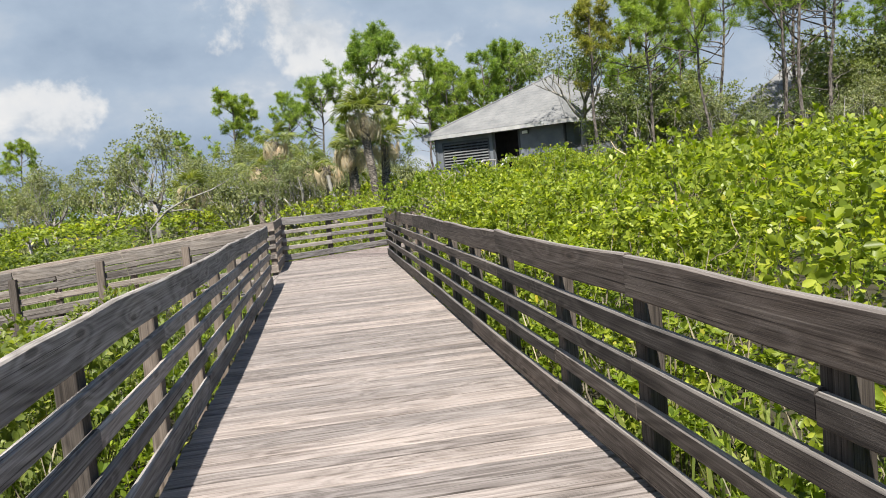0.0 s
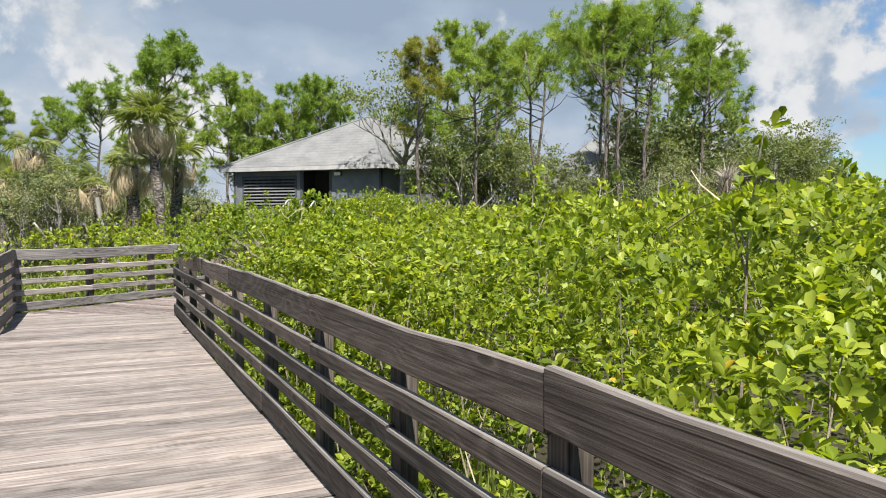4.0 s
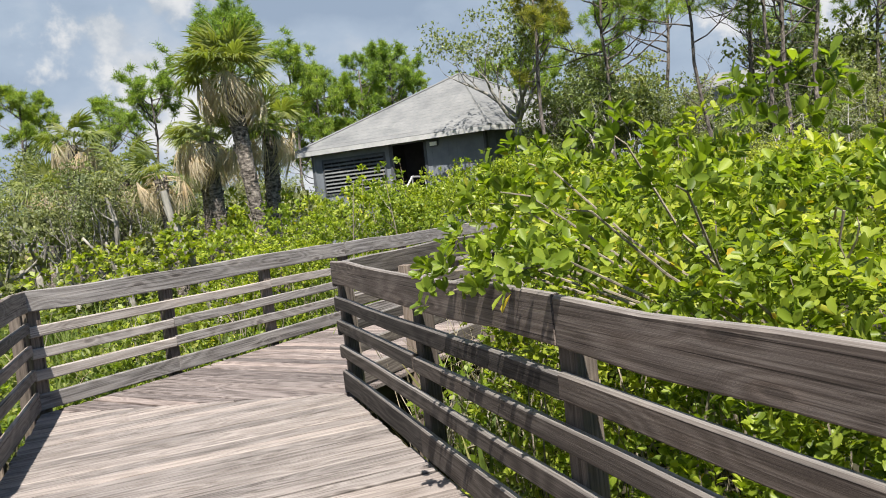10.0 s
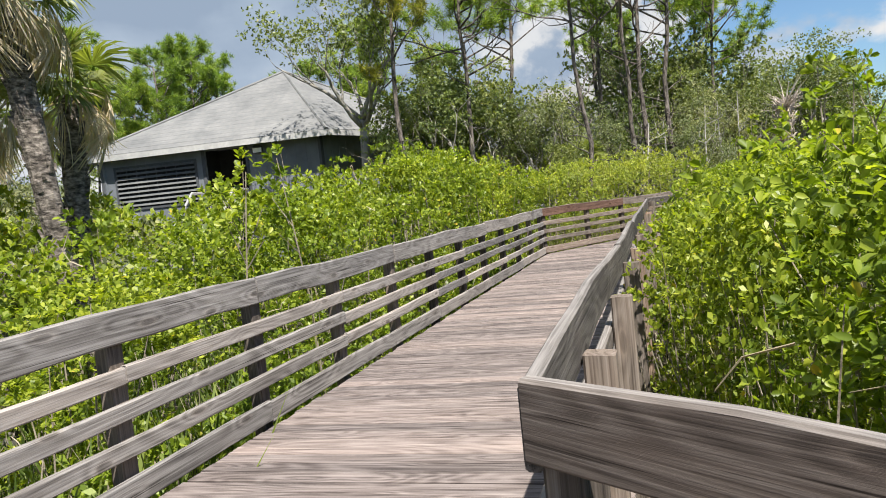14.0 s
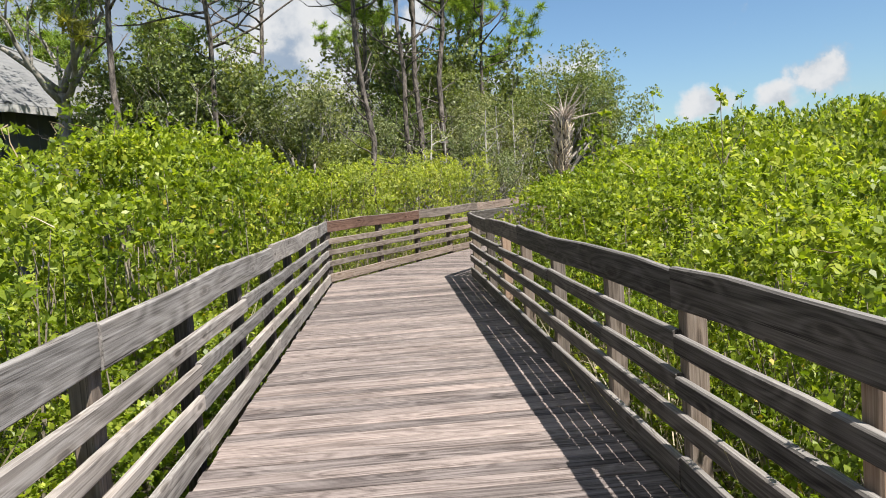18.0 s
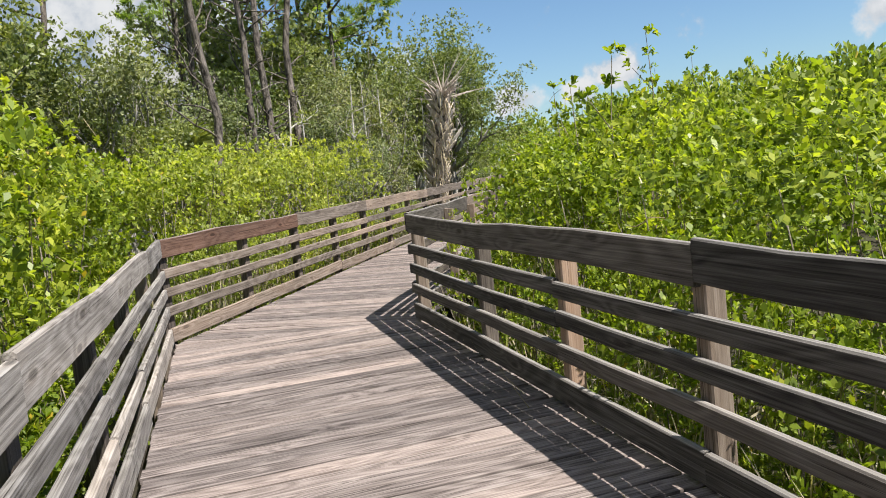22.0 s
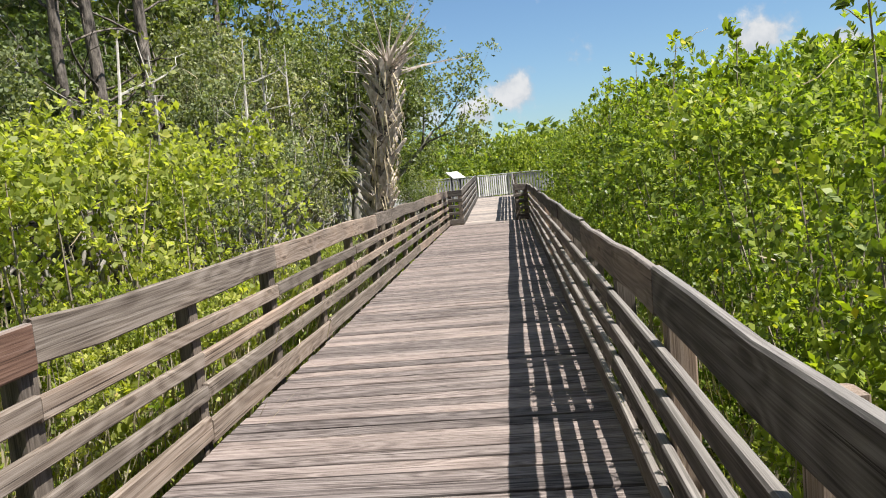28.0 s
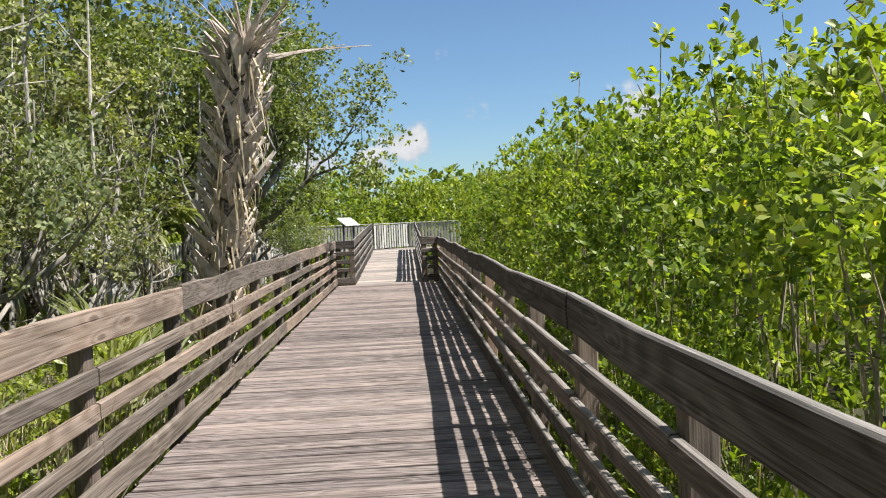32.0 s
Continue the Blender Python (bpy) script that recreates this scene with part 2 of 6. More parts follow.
    some = add("ShaderNodeMath")
    some.operation = "MULTIPLY"
    some.inputs[1].default_value = knot
    pick = add("ShaderNodeSeparateColor")
    link(knots.outputs["Color"], pick.inputs[0])
    often = add("ShaderNodeMath")
    often.operation = "GREATER_THAN"
    often.inputs[1].default_value = 0.4
    link(pick.outputs[0], often.inputs[0])
    link(often.outputs[0], some.inputs[0])
    c = mixed(nt, "MULTIPLY", some.outputs[0], c, spot)
    if lit_top:
        # upper edges turned silver: bleaching plus the sunlight they catch, put into the colour
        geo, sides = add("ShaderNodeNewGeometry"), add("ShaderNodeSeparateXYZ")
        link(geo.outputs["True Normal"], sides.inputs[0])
        lit_edge = add("ShaderNodeMapRange")
        lit_edge.inputs["From Min"].default_value, lit_edge.inputs["From Max"].default_value = 0.5, 0.9
        lit_edge.inputs["To Max"].default_value = lit_top
        link(sides.outputs["Z"], lit_edge.inputs["Value"])
        c = mixed(nt, "MIX", lit_edge.outputs[0], c, ramp(nt, fine, [(0.35, (0.16, 0.148, 0.138)), (0.65, (0.36, 0.34, 0.325))]))
    link(c, p.inputs["Base Color"])
    p.inputs["Roughness"].default_value = rough
    p.inputs["Specular IOR Level"].default_value = 0.25
    bp = add("ShaderNodeBump")
    bp.inputs["Strength"].default_value, bp.inputs["Distance"].default_value = bump, 0.006
    link(both.outputs[0], bp.inputs["Height"])
    link(bp.outputs[0], p.inputs["Normal"])
    return m


DECK_WOOD = weathered("bleached_deck_wood", [(0.32, (0.045, 0.038, 0.034)), (0.42, (0.146, 0.126, 0.116)), (0.55, (0.246, 0.219, 0.206)), (0.80, (0.352, 0.32, 0.305))], (0.225, 0.19, 0.17), knot=0.3, ringed=0.05, vary=0.6)
DECK_WOOD_B = weathered("worn_deck_wood", [(0.34, (0.024, 0.02, 0.019)), (0.44, (0.112, 0.092, 0.087)), (0.56, (0.226, 0.194, 0.184)), (0.80, (0.37, 0.33, 0.316))], (0.18, 0.145, 0.13), knot=0.3, ringed=0.05, vary=0.85)
# grey rail boards toned down: shade on the right-hand railings is in this colour
SHADE_RAIL_WOOD = weathered("shade_grey_rail_wood", [(0.32, (0.014, 0.013, 0.012)), (0.46, (0.060, 0.054, 0.050)), (0.60, (0.115, 0.105, 0.098)), (0.82, (0.225, 0.21, 0.20))], (0.098, 0.08, 0.07), knot=0.5, ringed=0.055, lit_top=0.55)
BROWN_WOOD = weathered("dark_brown_rail_wood", [(0.32, (0.012, 0.010, 0.009)), (0.46, (0.050, 0.042, 0.037)), (0.60, (0.096, 0.083, 0.074)), (0.82, (0.19, 0.172, 0.158))], (0.085, 0.064, 0.052), knot=0.5, ringed=0.055, lit_top=0.5)
POST_WOOD = weathered("grey_post_wood", [(0.32, (0.028, 0.023, 0.02)), (0.5, (0.10, 0.083, 0.07)), (0.8, (0.215, 0.185, 0.162))], (0.165, 0.13, 0.105), knot=0.4)
TAN_POST = weathered("tan_post_wood", [(0.32, (0.06, 0.051, 0.044)), (0.5, (0.165, 0.14, 0.12)), (0.8, (0.31, 0.275, 0.245))], (0.25, 0.148, 0.09), knot=0.4)
TAN_WOOD = weathered("tan_rail_wood", [(0.32, (0.05, 0.038, 0.03)), (0.46, (0.15, 0.124, 0.104)), (0.60, (0.238, 0.205, 0.178)), (0.82, (0.335, 0.30, 0.27))], (0.19, 0.125, 0.09), knot=0.5, ringed=0.055)
RED_WOOD = weathered("reddish_rail_wood", [(0.32, (0.04, 0.022, 0.015)), (0.48, (0.14, 0.078, 0.055)), (0.62, (0.20, 0.125, 0.095)), (0.82, (0.27, 0.20, 0.16))], (0.17, 0.10, 0.07), lit_top=0.6)
LIGHT_WOOD = weathered("bleached_rail_wood", [(0.32, (0.05, 0.043, 0.038)), (0.46, (0.155, 0.136, 0.12)), (0.60, (0.245, 0.222, 0.20)), (0.82, (0.345, 0.318, 0.292))], (0.178, 0.138, 0.11), knot=0.5, ringed=0.055)
WARM_WOOD = weathered("brown_grey_rail_wood", [(0.32, (0.024, 0.02, 0.018)), (0.46, (0.076, 0.063, 0.056)), (0.60, (0.14, 0.12, 0.108)), (0.82, (0.235, 0.21, 0.192))], (0.135, 0.1, 0.08), knot=0.5, ringed=0.055, lit_top=0.55)
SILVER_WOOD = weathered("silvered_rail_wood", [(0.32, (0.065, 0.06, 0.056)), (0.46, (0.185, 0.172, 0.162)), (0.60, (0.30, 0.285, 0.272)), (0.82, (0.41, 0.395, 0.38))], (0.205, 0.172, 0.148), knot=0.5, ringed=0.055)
PALE_WOOD = weathered("pale_new_wood", [(0.28, (0.16, 0.14, 0.128)), (0.5, (0.285, 0.257, 0.24)), (0.8, (0.37, 0.34, 0.32))], (0.26, 0.21, 0.175), 0.2)
GREY_FENCE = weathered("silver_fence_wood", [(0.28, (0.30, 0.31, 0.30)), (0.5, (0.44, 0.45, 0.44)), (0.8, (0.52, 0.53, 0.52))], (0.255, 0.255, 0.24), 0.2)


def leaf_material(name, dark, mid, light, old, gloss=0.42, through=0.45):
    m, nt, p, add, link = material(name)
    geo, info = add("ShaderNodeNewGeometry"), add("ShaderNodeObjectInfo")
    c = ramp(nt, geo.outputs["Random Per Island"], [(0.0, dark), (0.5, mid), (0.93, light), (0.986, light), (1.0, old)])
    lum = ramp(nt, info.outputs["Random"], [(0.0, (0.80, 0.86, 0.80)), (1.0, (1.16, 1.08, 1.0))])
    c = mixed(nt, "MULTIPLY", 1.0, c, lum)
    co = add("ShaderNodeTexCoord")
    patch = ramp(nt, noise_at(nt, co.outputs["Object"], 1.4, 3), [(0.3, (0.66, 0.72, 0.74)), (0.7, (1.25, 1.2, 1.05))])
    c = mixed(nt, "MULTIPLY", 1.0, c, patch)
    link(c, p.inputs["Base Color"])
    p.inputs["Roughness"].default_value = gloss
    p.inputs["Specular IOR Level"].default_value = 0.32
    tr = add("ShaderNodeBsdfTranslucent")
    bright = mixed(nt, "MULTIPLY", 1.0, c, (1.62, 1.70, 0.5))
    link(bright, tr.inputs["Color"])
    mx = add("ShaderNodeMixShader")
    mx.inputs[0].default_value = through
    link(p.outputs[0], mx.inputs[1])
    link(tr.outputs[0], mx.inputs[2])
    link(mx.outputs[0], nt.nodes["Material Output"].inputs[0])
    return m


MANGROVE_LEAF = leaf_material("mangrove_leaf", (0.09, 0.13, 0.016), (0.19, 0.25, 0.028), (0.34, 0.39, 0.06), (0.52, 0.36, 0.05), 0.42, 0.45)
PALE_LEAF = leaf_material("pale_shrub_leaf", (0.16, 0.188, 0.048), (0.28, 0.318, 0.084), (0.43, 0.45, 0.15), (0.48, 0.38, 0.16), 0.5, 0.54)
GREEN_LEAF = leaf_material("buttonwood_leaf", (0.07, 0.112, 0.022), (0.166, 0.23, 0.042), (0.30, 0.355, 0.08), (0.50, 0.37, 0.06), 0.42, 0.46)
LOW_LEAF = leaf_material("low_shrub_leaf", (0.08, 0.11, 0.028), (0.15, 0.19, 0.046), (0.26, 0.295, 0.09), (0.35, 0.27, 0.14), 0.45, 0.45)
OAK_LEAF = leaf_material("oak_leaf", (0.076, 0.10, 0.036), (0.152, 0.186, 0.072), (0.27, 0.305, 0.138), (0.32, 0.29, 0.17), 0.42, 0.38)
PINE_NEEDLE = leaf_material("pine_needle", (0.10, 0.155, 0.036), (0.20, 0.285, 0.058), (0.33, 0.41, 0.095), (0.34, 0.27, 0.1), 0.5, 0.45)
GOLD_NEEDLE = leaf_material("yellowing_needle", (0.15, 0.16, 0.045), (0.29, 0.275, 0.065), (0.42, 0.36, 0.09), (0.38, 0.24, 0.1), 0.55, 0.45)
PALM_LEAF = leaf_material("palm_leaf", (0.07, 0.09, 0.035), (0.15, 0.18, 0.066), (0.27, 0.29, 0.12), (0.38, 0.32, 0.17), 0.4, 0.4)
DEAD_LEAF = leaf_material("dead_palm_leaf", (0.16, 0.13, 0.105), (0.33, 0.275, 0.225), (0.52, 0.45, 0.38), (0.34, 0.25, 0.18), 0.85, 0.25)
DEAD_FROND = leaf_material("dead_palm_frond", (0.21, 0.165, 0.13), (0.42, 0.345, 0.28), (0.62, 0.53, 0.45), (0.40, 0.27, 0.17), 0.85, 0.25)
FAR_LEAF = leaf_material("far_tree_leaf", (0.08, 0.12, 0.04), (0.15, 0.205, 0.055), (0.25, 0.30, 0.09), (0.3, 0.26, 0.1), 0.6, 0.4)
SCRUB_LEAF = leaf_material("dry_scrub", (0.072, 0.085, 0.042), (0.145, 0.165, 0.08), (0.25, 0.265, 0.14), (0.27, 0.22, 0.15), 0.9, 0.25)
MOSS = leaf_material("grey_moss", (0.105, 0.122, 0.064), (0.19, 0.215, 0.118), (0.30, 0.32, 0.20), (0.29, 0.26, 0.17), 0.9, 0.3)
GRASS = leaf_material("marsh_grass", (0.10, 0.14, 0.04), (0.20, 0.26, 0.07), (0.35, 0.38, 0.14), (0.45, 0.38, 0.22), 0.55, 0.45)


def rough_surface(name, stops, scale, rough=0.9, bump=0.5, dist=0.02, stretch=(1, 1, 1)):
    m, nt, p, add, link = material(name)
    co = add("ShaderNodeTexCoord")
    n1 = noise_at(nt, co.outputs["Object"], scale, 6, 0.65, stretch)
    n2 = noise_at(nt, co.outputs["Object"], scale * 0.17, 3)
    c = ramp(nt, n1, stops)
    c = mixed(nt, "MULTIPLY", 1.0, c, ramp(nt, n2, [(0.3, (0.75, 0.75, 0.75)), (0.7, (1.15, 1.13, 1.1))]))
    link(c, p.inputs["Base Color"])
    p.inputs["Roughness"].default_value = rough
    p.inputs["Specular IOR Level"].default_value = 0.2
    bp = add("ShaderNodeBump")
    bp.inputs["Strength"].default_value, bp.inputs["Distance"].default_value = bump, dist
    link(n1, bp.inputs["Height"])
    link(bp.outputs[0], p.inputs["Normal"])
    return m


MUD = rough_surface("marsh_ground", [(0.3, (0.018, 0.015, 0.011)), (0.5, (0.04, 0.036, 0.022)), (0.72, (0.05, 0.058, 0.026))], 1.3, 0.95)
BARK = rough_surface("pine_bark", [(0.36, (0.025, 0.022, 0.02)), (0.52, (0.135, 0.117, 0.104)), (0.7, (0.26, 0.228, 0.205))], 11, 0.95, 1.0, 0.05, stretch=(1, 1, 0.35))
GREY_BARK = rough_surface("grey_bark", [(0.3, (0.12, 0.112, 0.10)), (0.55, (0.26, 0.245, 0.22)), (0.8, (0.40, 0.375, 0.34))], 8, stretch=(1, 1, 0.4))
TWIG = rough_surface("twig_bark", [(0.3, (0.12, 0.10, 0.075)), (0.55, (0.27, 0.235, 0.185)), (0.8, (0.40, 0.36, 0.30))], 14)
SHINGLE = rough_surface("grey_roof_shingle", [(0.3, (0.15, 0.155, 0.16)), (0.55, (0.172, 0.175, 0.178)), (0.8, (0.20, 0.202, 0.203))], 5, 0.9, 0.15, 0.008)
WALL_GREY = rough_surface("grey_painted_board", [(0.3, (0.135, 0.15, 0.17)), (0.7, (0.17, 0.185, 0.21))], 3, 0.7, 0.15)
TRIM_GREY = rough_surface("dark_trim_paint", [(0.3, (0.06, 0.066, 0.075)), (0.7, (0.085, 0.09, 0.1))], 4, 0.6, 0.1)
METAL_GREY = rough_surface("dull_metal", [(0.3, (0.33, 0.33, 0.33)), (0.7, (0.42, 0.42, 0.42))], 9, 0.45, 0.1)
# near-black: the shade behind entry, vent and windows, put into the colour
DARK = rough_surface("unlit_interior", [(0.3, (0.012, 0.012, 0.014)), (0.7, (0.02, 0.02, 0.022))], 3)
SIGN_WHITE = rough_surface("white_sign_face", [(0.3, (0.74, 0.74, 0.70)), (0.7, (0.82, 0.82, 0.78))], 3, 0.5, 0.05)


# ---- mesh helpers ----
def part(name, data, mat, parent, label=""):
    """Links a bmesh or a mesh as one object under a thing or part."""
    if isinstance(data, bmesh.types.BMesh):
        me = bpy.data.meshes.new(name)
        data.to_mesh(me)
        data.free()
    else:
        me = data
    if mat and not me.materials:
        me.materials.append(mat)
    ob = new(name, me)
    ob.parent = parent
    if label:
        ob["label"] = label
    return ob


def thing(name, label, category, group="", kind="", at=(0, 0, 0)):
    ob = new(name)
    ob.empty_display_size = 0.2
    ob.location = at
    return tagged(ob, label, category, group, kind)


def box(bm, lo, hi, m=None):
    """A box from corner to corner, turned by m."""
    vs = [bm.verts.new((x, y, z)) for x in (lo[0], hi[0]) for y in (lo[1], hi[1]) for z in (lo[2], hi[2])]
    for f in ((0, 1, 3, 2), (4, 6, 7, 5), (0, 4, 5, 1), (2, 3, 7, 6), (0, 2, 6, 4), (1, 5, 7, 3)):
        bm.faces.new([vs[i] for i in f])
    if m is not None:
        bmesh.ops.transform(bm, matrix=m, verts=vs)
    return vs


def tube(bm, pts, radii, sides=6):
    """A tapered tube along pts."""
    rings = []
    for i, p in enumerate(pts):
        a, b = Vector(pts[max(i - 1, 0)]), Vector(pts[min(i + 1, len(pts) - 1)])
        d = (b - a).normalized() if (b - a).length > 1e-6 else Vector((0, 0, 1))
        u = d.orthogonal().normalized()
        if i and rings:
            u = (last - d * last.dot(d)).normalized()
        last = u
        w = d.cross(u)
        rings.append([bm.verts.new(Vector(p) + (u * math.cos(k * math.tau / sides) + w * math.sin(k * math.tau / sides)) * radii[i]) for k in range(sides)])
    for r, s in zip(rings, rings[1:]):
        for k in range(sides):
            bm.faces.new((r[k], r[(k + 1) % sides], s[(k + 1) % sides], s[k]))
    bm.faces.new(rings[-1])
    bm.faces.new(rings[0][::-1])


def beam(length, depth, tall, seed, wave=0.004, steps=0):
    """A timber along +x from 0 to length, with eased edges, its ends uneven and its run a little bowed."""
    rnd = random.Random(seed)
    n = steps or max(2, int(length / 0.5))
    e = min(0.008, depth * 0.2, tall * 0.2)
    prof = [(-depth / 2 + e, -tall / 2), (depth / 2 - e, -tall / 2), (depth / 2, -tall / 2 + e), (depth / 2, tall / 2 - e),
            (depth / 2 - e, tall / 2), (-depth / 2 + e, tall / 2), (-depth / 2, tall / 2 - e), (-depth / 2, -tall / 2 + e)]
    ph, ph2 = rnd.uniform(0, 6), rnd.uniform(0, 6)
    verts, faces = [], []
    for i in range(n + 1):
        x = length * i / n
        dz = wave * (math.sin(x * 1.9 + ph) + 0.5 * math.sin(x * 5.1 + ph2)) + rnd.uniform(-1, 1) * wave * 0.3
        dy = wave * 0.6 * math.sin(x * 1.3 + ph2)
        for y, z in prof:
            verts.append((x + (rnd.uniform(-0.003, 0.003) if i in (0, n) else 0), y + dy, z + dz))
    for i in range(n):
        for k in range(8):
            faces.append((i * 8 + k, i * 8 + (k + 1) % 8, (i + 1) * 8 + (k + 1) % 8, (i + 1) * 8 + k))
    faces.append(tuple(range(7, -1, -1)))
    faces.append(tuple(n * 8 + k for k in range(8)))
    me = bpy.data.meshes.new("timber")
    me.from_pydata(verts, [], faces)
    return me


# ---- the plan ----
GROUND = -0.85
LE, K1, K2, K3, E1 = (-2.95, 12.85), (-3.38, 15.32), (-3.82, 18.15), (8.03, 30.16), (30.36, 36.47)
R0, R1, R2, E2 = (1.71, -2.6), (-1.265, 17.17), (9.17, 28.00), (31.01, 34.17)
L0 = (-0.57, -2.95)
RAILS = ((0.885, 1.07), (0.70, 0.795), (0.515, 0.605), (0.315, 0.405), (0.03, 0.19))
RAILS_B = ((0.875, 1.062), (0.665, 0.762), (0.475, 0.568), (0.285, 0.38), (0.022, 0.168))


def v3(p, z=0.0):
    return Vector((p[0], p[1], p[2] if len(p) > 2 else z))


def railing(name, a, b, label, seed, phase=0.0, step=1.37, turned=False, boards=None, cuts=(), start=0.06, rails=RAILS, posts=(), stout=(0.12, 0.09), post_wood=None, crest=0.98):
    """A five-board railing from a to b; the boards face the deck, which lies to the right of a->b (turned: to the left).
    phase: where the first post between the ends stands (posts: all of them); cuts: (end, material) of the first top boards."""
    a, b = v3(a), v3(b)
    run = b - a
    length = Vector((run.x, run.y, 0)).length
    slope = run.z / length
    yaw = math.atan2(run.y, run.x)
    side = -1 if turned else 1
    rnd = random.Random(seed)
    root = thing(name, label, "railing", "boardwalk railings", at=a)
    root.rotation_euler = (0, 0, yaw)
    tilt = Matrix.Rotation(-math.atan(slope), 4, "Y")
    spots = [start] + list(posts)
    x = phase if not posts else length
    while x < length - 0.5:
        if x > 0.5:
            spots.append(x)
        x += step
    spots.append(length - 0.06)
    for row, (lo, hi) in enumerate(rails):
        x, n = 0.0, 0
        while x < length - 0.01:
            mat = boards or SHADE_RAIL_WOOD
            if row == 0 and n < len(cuts):
                end, mat = cuts[n]
            else:
                ahead = [p for p in spots[1:] if p > x + 0.5]
                pick = rnd.choice((1, 2, 2, 3, 3)) if row else rnd.choice((2, 3, 3, 4))
                end = ahead[min(pick, len(ahead)) - 1] if ahead else length
            n += 1
            if length - end < 0.5:
                end = length
            me = beam(end - x - 0.005, 0.041, hi - lo + rnd.uniform(-0.004, 0.006), seed * 100 + row * 20 + int(x * 3), 0.0035 if row else 0.010)
            ob = part("rail_board" if row else "top_board", me, mat, root)
            ob.matrix_local = Matrix.Translation((x, side * 0.019 + rnd.uniform(-0.004, 0.004), (lo + hi) / 2 + slope * x + rnd.uniform(-0.004, 0.004))) @ tilt @ Matrix.Rotation(rnd.uniform(-0.003, 0.003), 4, "Y")
            x = end
    for i, x in enumerate(spots):
        top = crest + rnd.uniform(-0.04, 0.02)
        me = beam(top - GROUND + 0.2, stout[1], stout[0], seed * 77 + i, 0.001, 3)
        ob = part("post", me, post_wood or POST_WOOD, root)
        ob.matrix_local = Matrix.Translation((x, side * (0.042 + stout[1] / 2), GROUND - 0.2 - a.z + slope * x)) @ Matrix.Rotation(-math.pi / 2, 4, "Y") @ Matrix.Rotation(rnd.uniform(-0.012, 0.012), 4, "Y")
    return root


def clip(poly, p, d, keep):
    """The part of a polygon on one side of a line through p along d."""
    out = []
    for i, a in enumerate(poly):
        b = poly[(i + 1) % len(poly)]
        sa = keep * (d[0] * (a[1] - p[1]) - d[1] * (a[0] - p[0]))
        sb = keep * (d[0] * (b[1] - p[1]) - d[1] * (b[0] - p[0]))
        if sa >= 0:
            out.append(a)
        if (sa > 0) != (sb > 0) and abs(sa - sb) > 1e-9:
            f = sa / (sa - sb)
            out.append((a[0] + (b[0] - a[0]) * f, a[1] + (b[1] - a[1]) * f))
    return out


def plank_mesh(poly, z, thick, rnd):
    """A plank over a convex outline in its own frame: eased top edges and a slightly cupped, uneven top."""
    n = len(poly)
    cx, cy = sum(p[0] for p in poly) / n, sum(p[1] for p in poly) / n
    tops = [z + rnd.uniform(-0.0018, 0.0018) for _ in poly]
    e = 0.005
    verts = [(x, y, z - thick) for x, y in poly]
    verts += [(x, y, t - e) for (x, y), t in zip(poly, tops)]
    inner = []
    for x, y in poly:
        dx, dy = cx - x, cy - y
        inner.append((x + max(-e, min(e, dx)), y + max(-e, min(e, dy))))
    verts += [(x, y, t) for (x, y), t in zip(inner, tops)]
    faces = [tuple(range(n - 1, -1, -1)), tuple(range(2 * n, 3 * n))]
    for k in range(n):
        j = (k + 1) % n
        faces.append((k, j, n + j, n + k))
        faces.append((n + k, n + j, 2 * n + j, 2 * n + k))
    me = bpy.data.meshes.new("plank")
    me.from_pydata(verts, [], faces)
    return me


def deck(name, outline, along, label, seed, mat, z0=0.0, slope=0.0, origin=None, width=0.134, gap=0.015, tilt=0.0):
    """Planks laid across the direction along, cut to a convex outline. slope: the rise per metre along."""
    rnd = random.Random(seed)
    root = tagged(thing(name, label, "deck", kind="structure"), kind="structure")
    d = Vector((along[0], along[1])).normalized()
    ang = math.atan2(d.y, d.x) - math.pi / 2 + radians(tilt)
    d = Vector((-math.sin(ang), math.cos(ang)))
    x_dir = Vector((math.cos(ang), math.sin(ang)))
    o = Vector(origin or outline[0])
    root.location = (o.x, o.y, z0)
    root.rotation_euler = Euler((math.atan(slope), 0, ang))
    local = [((Vector(p) - o).dot(x_dir), (Vector(p) - o).dot(d)) for p in outline]
    lo, hi = min(p[1] for p in local), max(p[1] for p in local)
    y = lo + 0.002
    while y < hi - 0.02:
        w = width + rnd.uniform(-0.004, 0.004)
        piece = clip(clip(local, (0, y), (1, 0), 1), (0, y + w), (1, 0), -1)
        y += w + gap * rnd.choice((0.6, 0.8, 1.0, 1.2, 1.5, 2.2))
        if len(piece) < 3 or max(p[0] for p in piece) - min(p[0] for p in piece) < 0.03:
            continue
        over = rnd.uniform(-0.012, 0.012)
        piece = [(px + over, py) for px, py in piece]
        part("plank", plank_mesh(piece, rnd.uniform(-0.0015, 0.0015), 0.036, rnd), mat, root)
    return root


def out(p, q, away, far):
    """p moved by far, square to p->q, toward the side away (1: left)."""
    d = (Vector(q[:2]) - Vector(p[:2])).normalized()
    n = Vector((-d.y, d.x)) * away
    return (p[0] + n.x * far, p[1] + n.y * far)


# ---- ground ----
def ground_height(x, y):
    return GROUND + 0.10 * (noise.noise((x * 0.22, y * 0.22, 3.1)) + 0.4 * noise.noise((x * 0.9, y * 0.9, 7.7)))


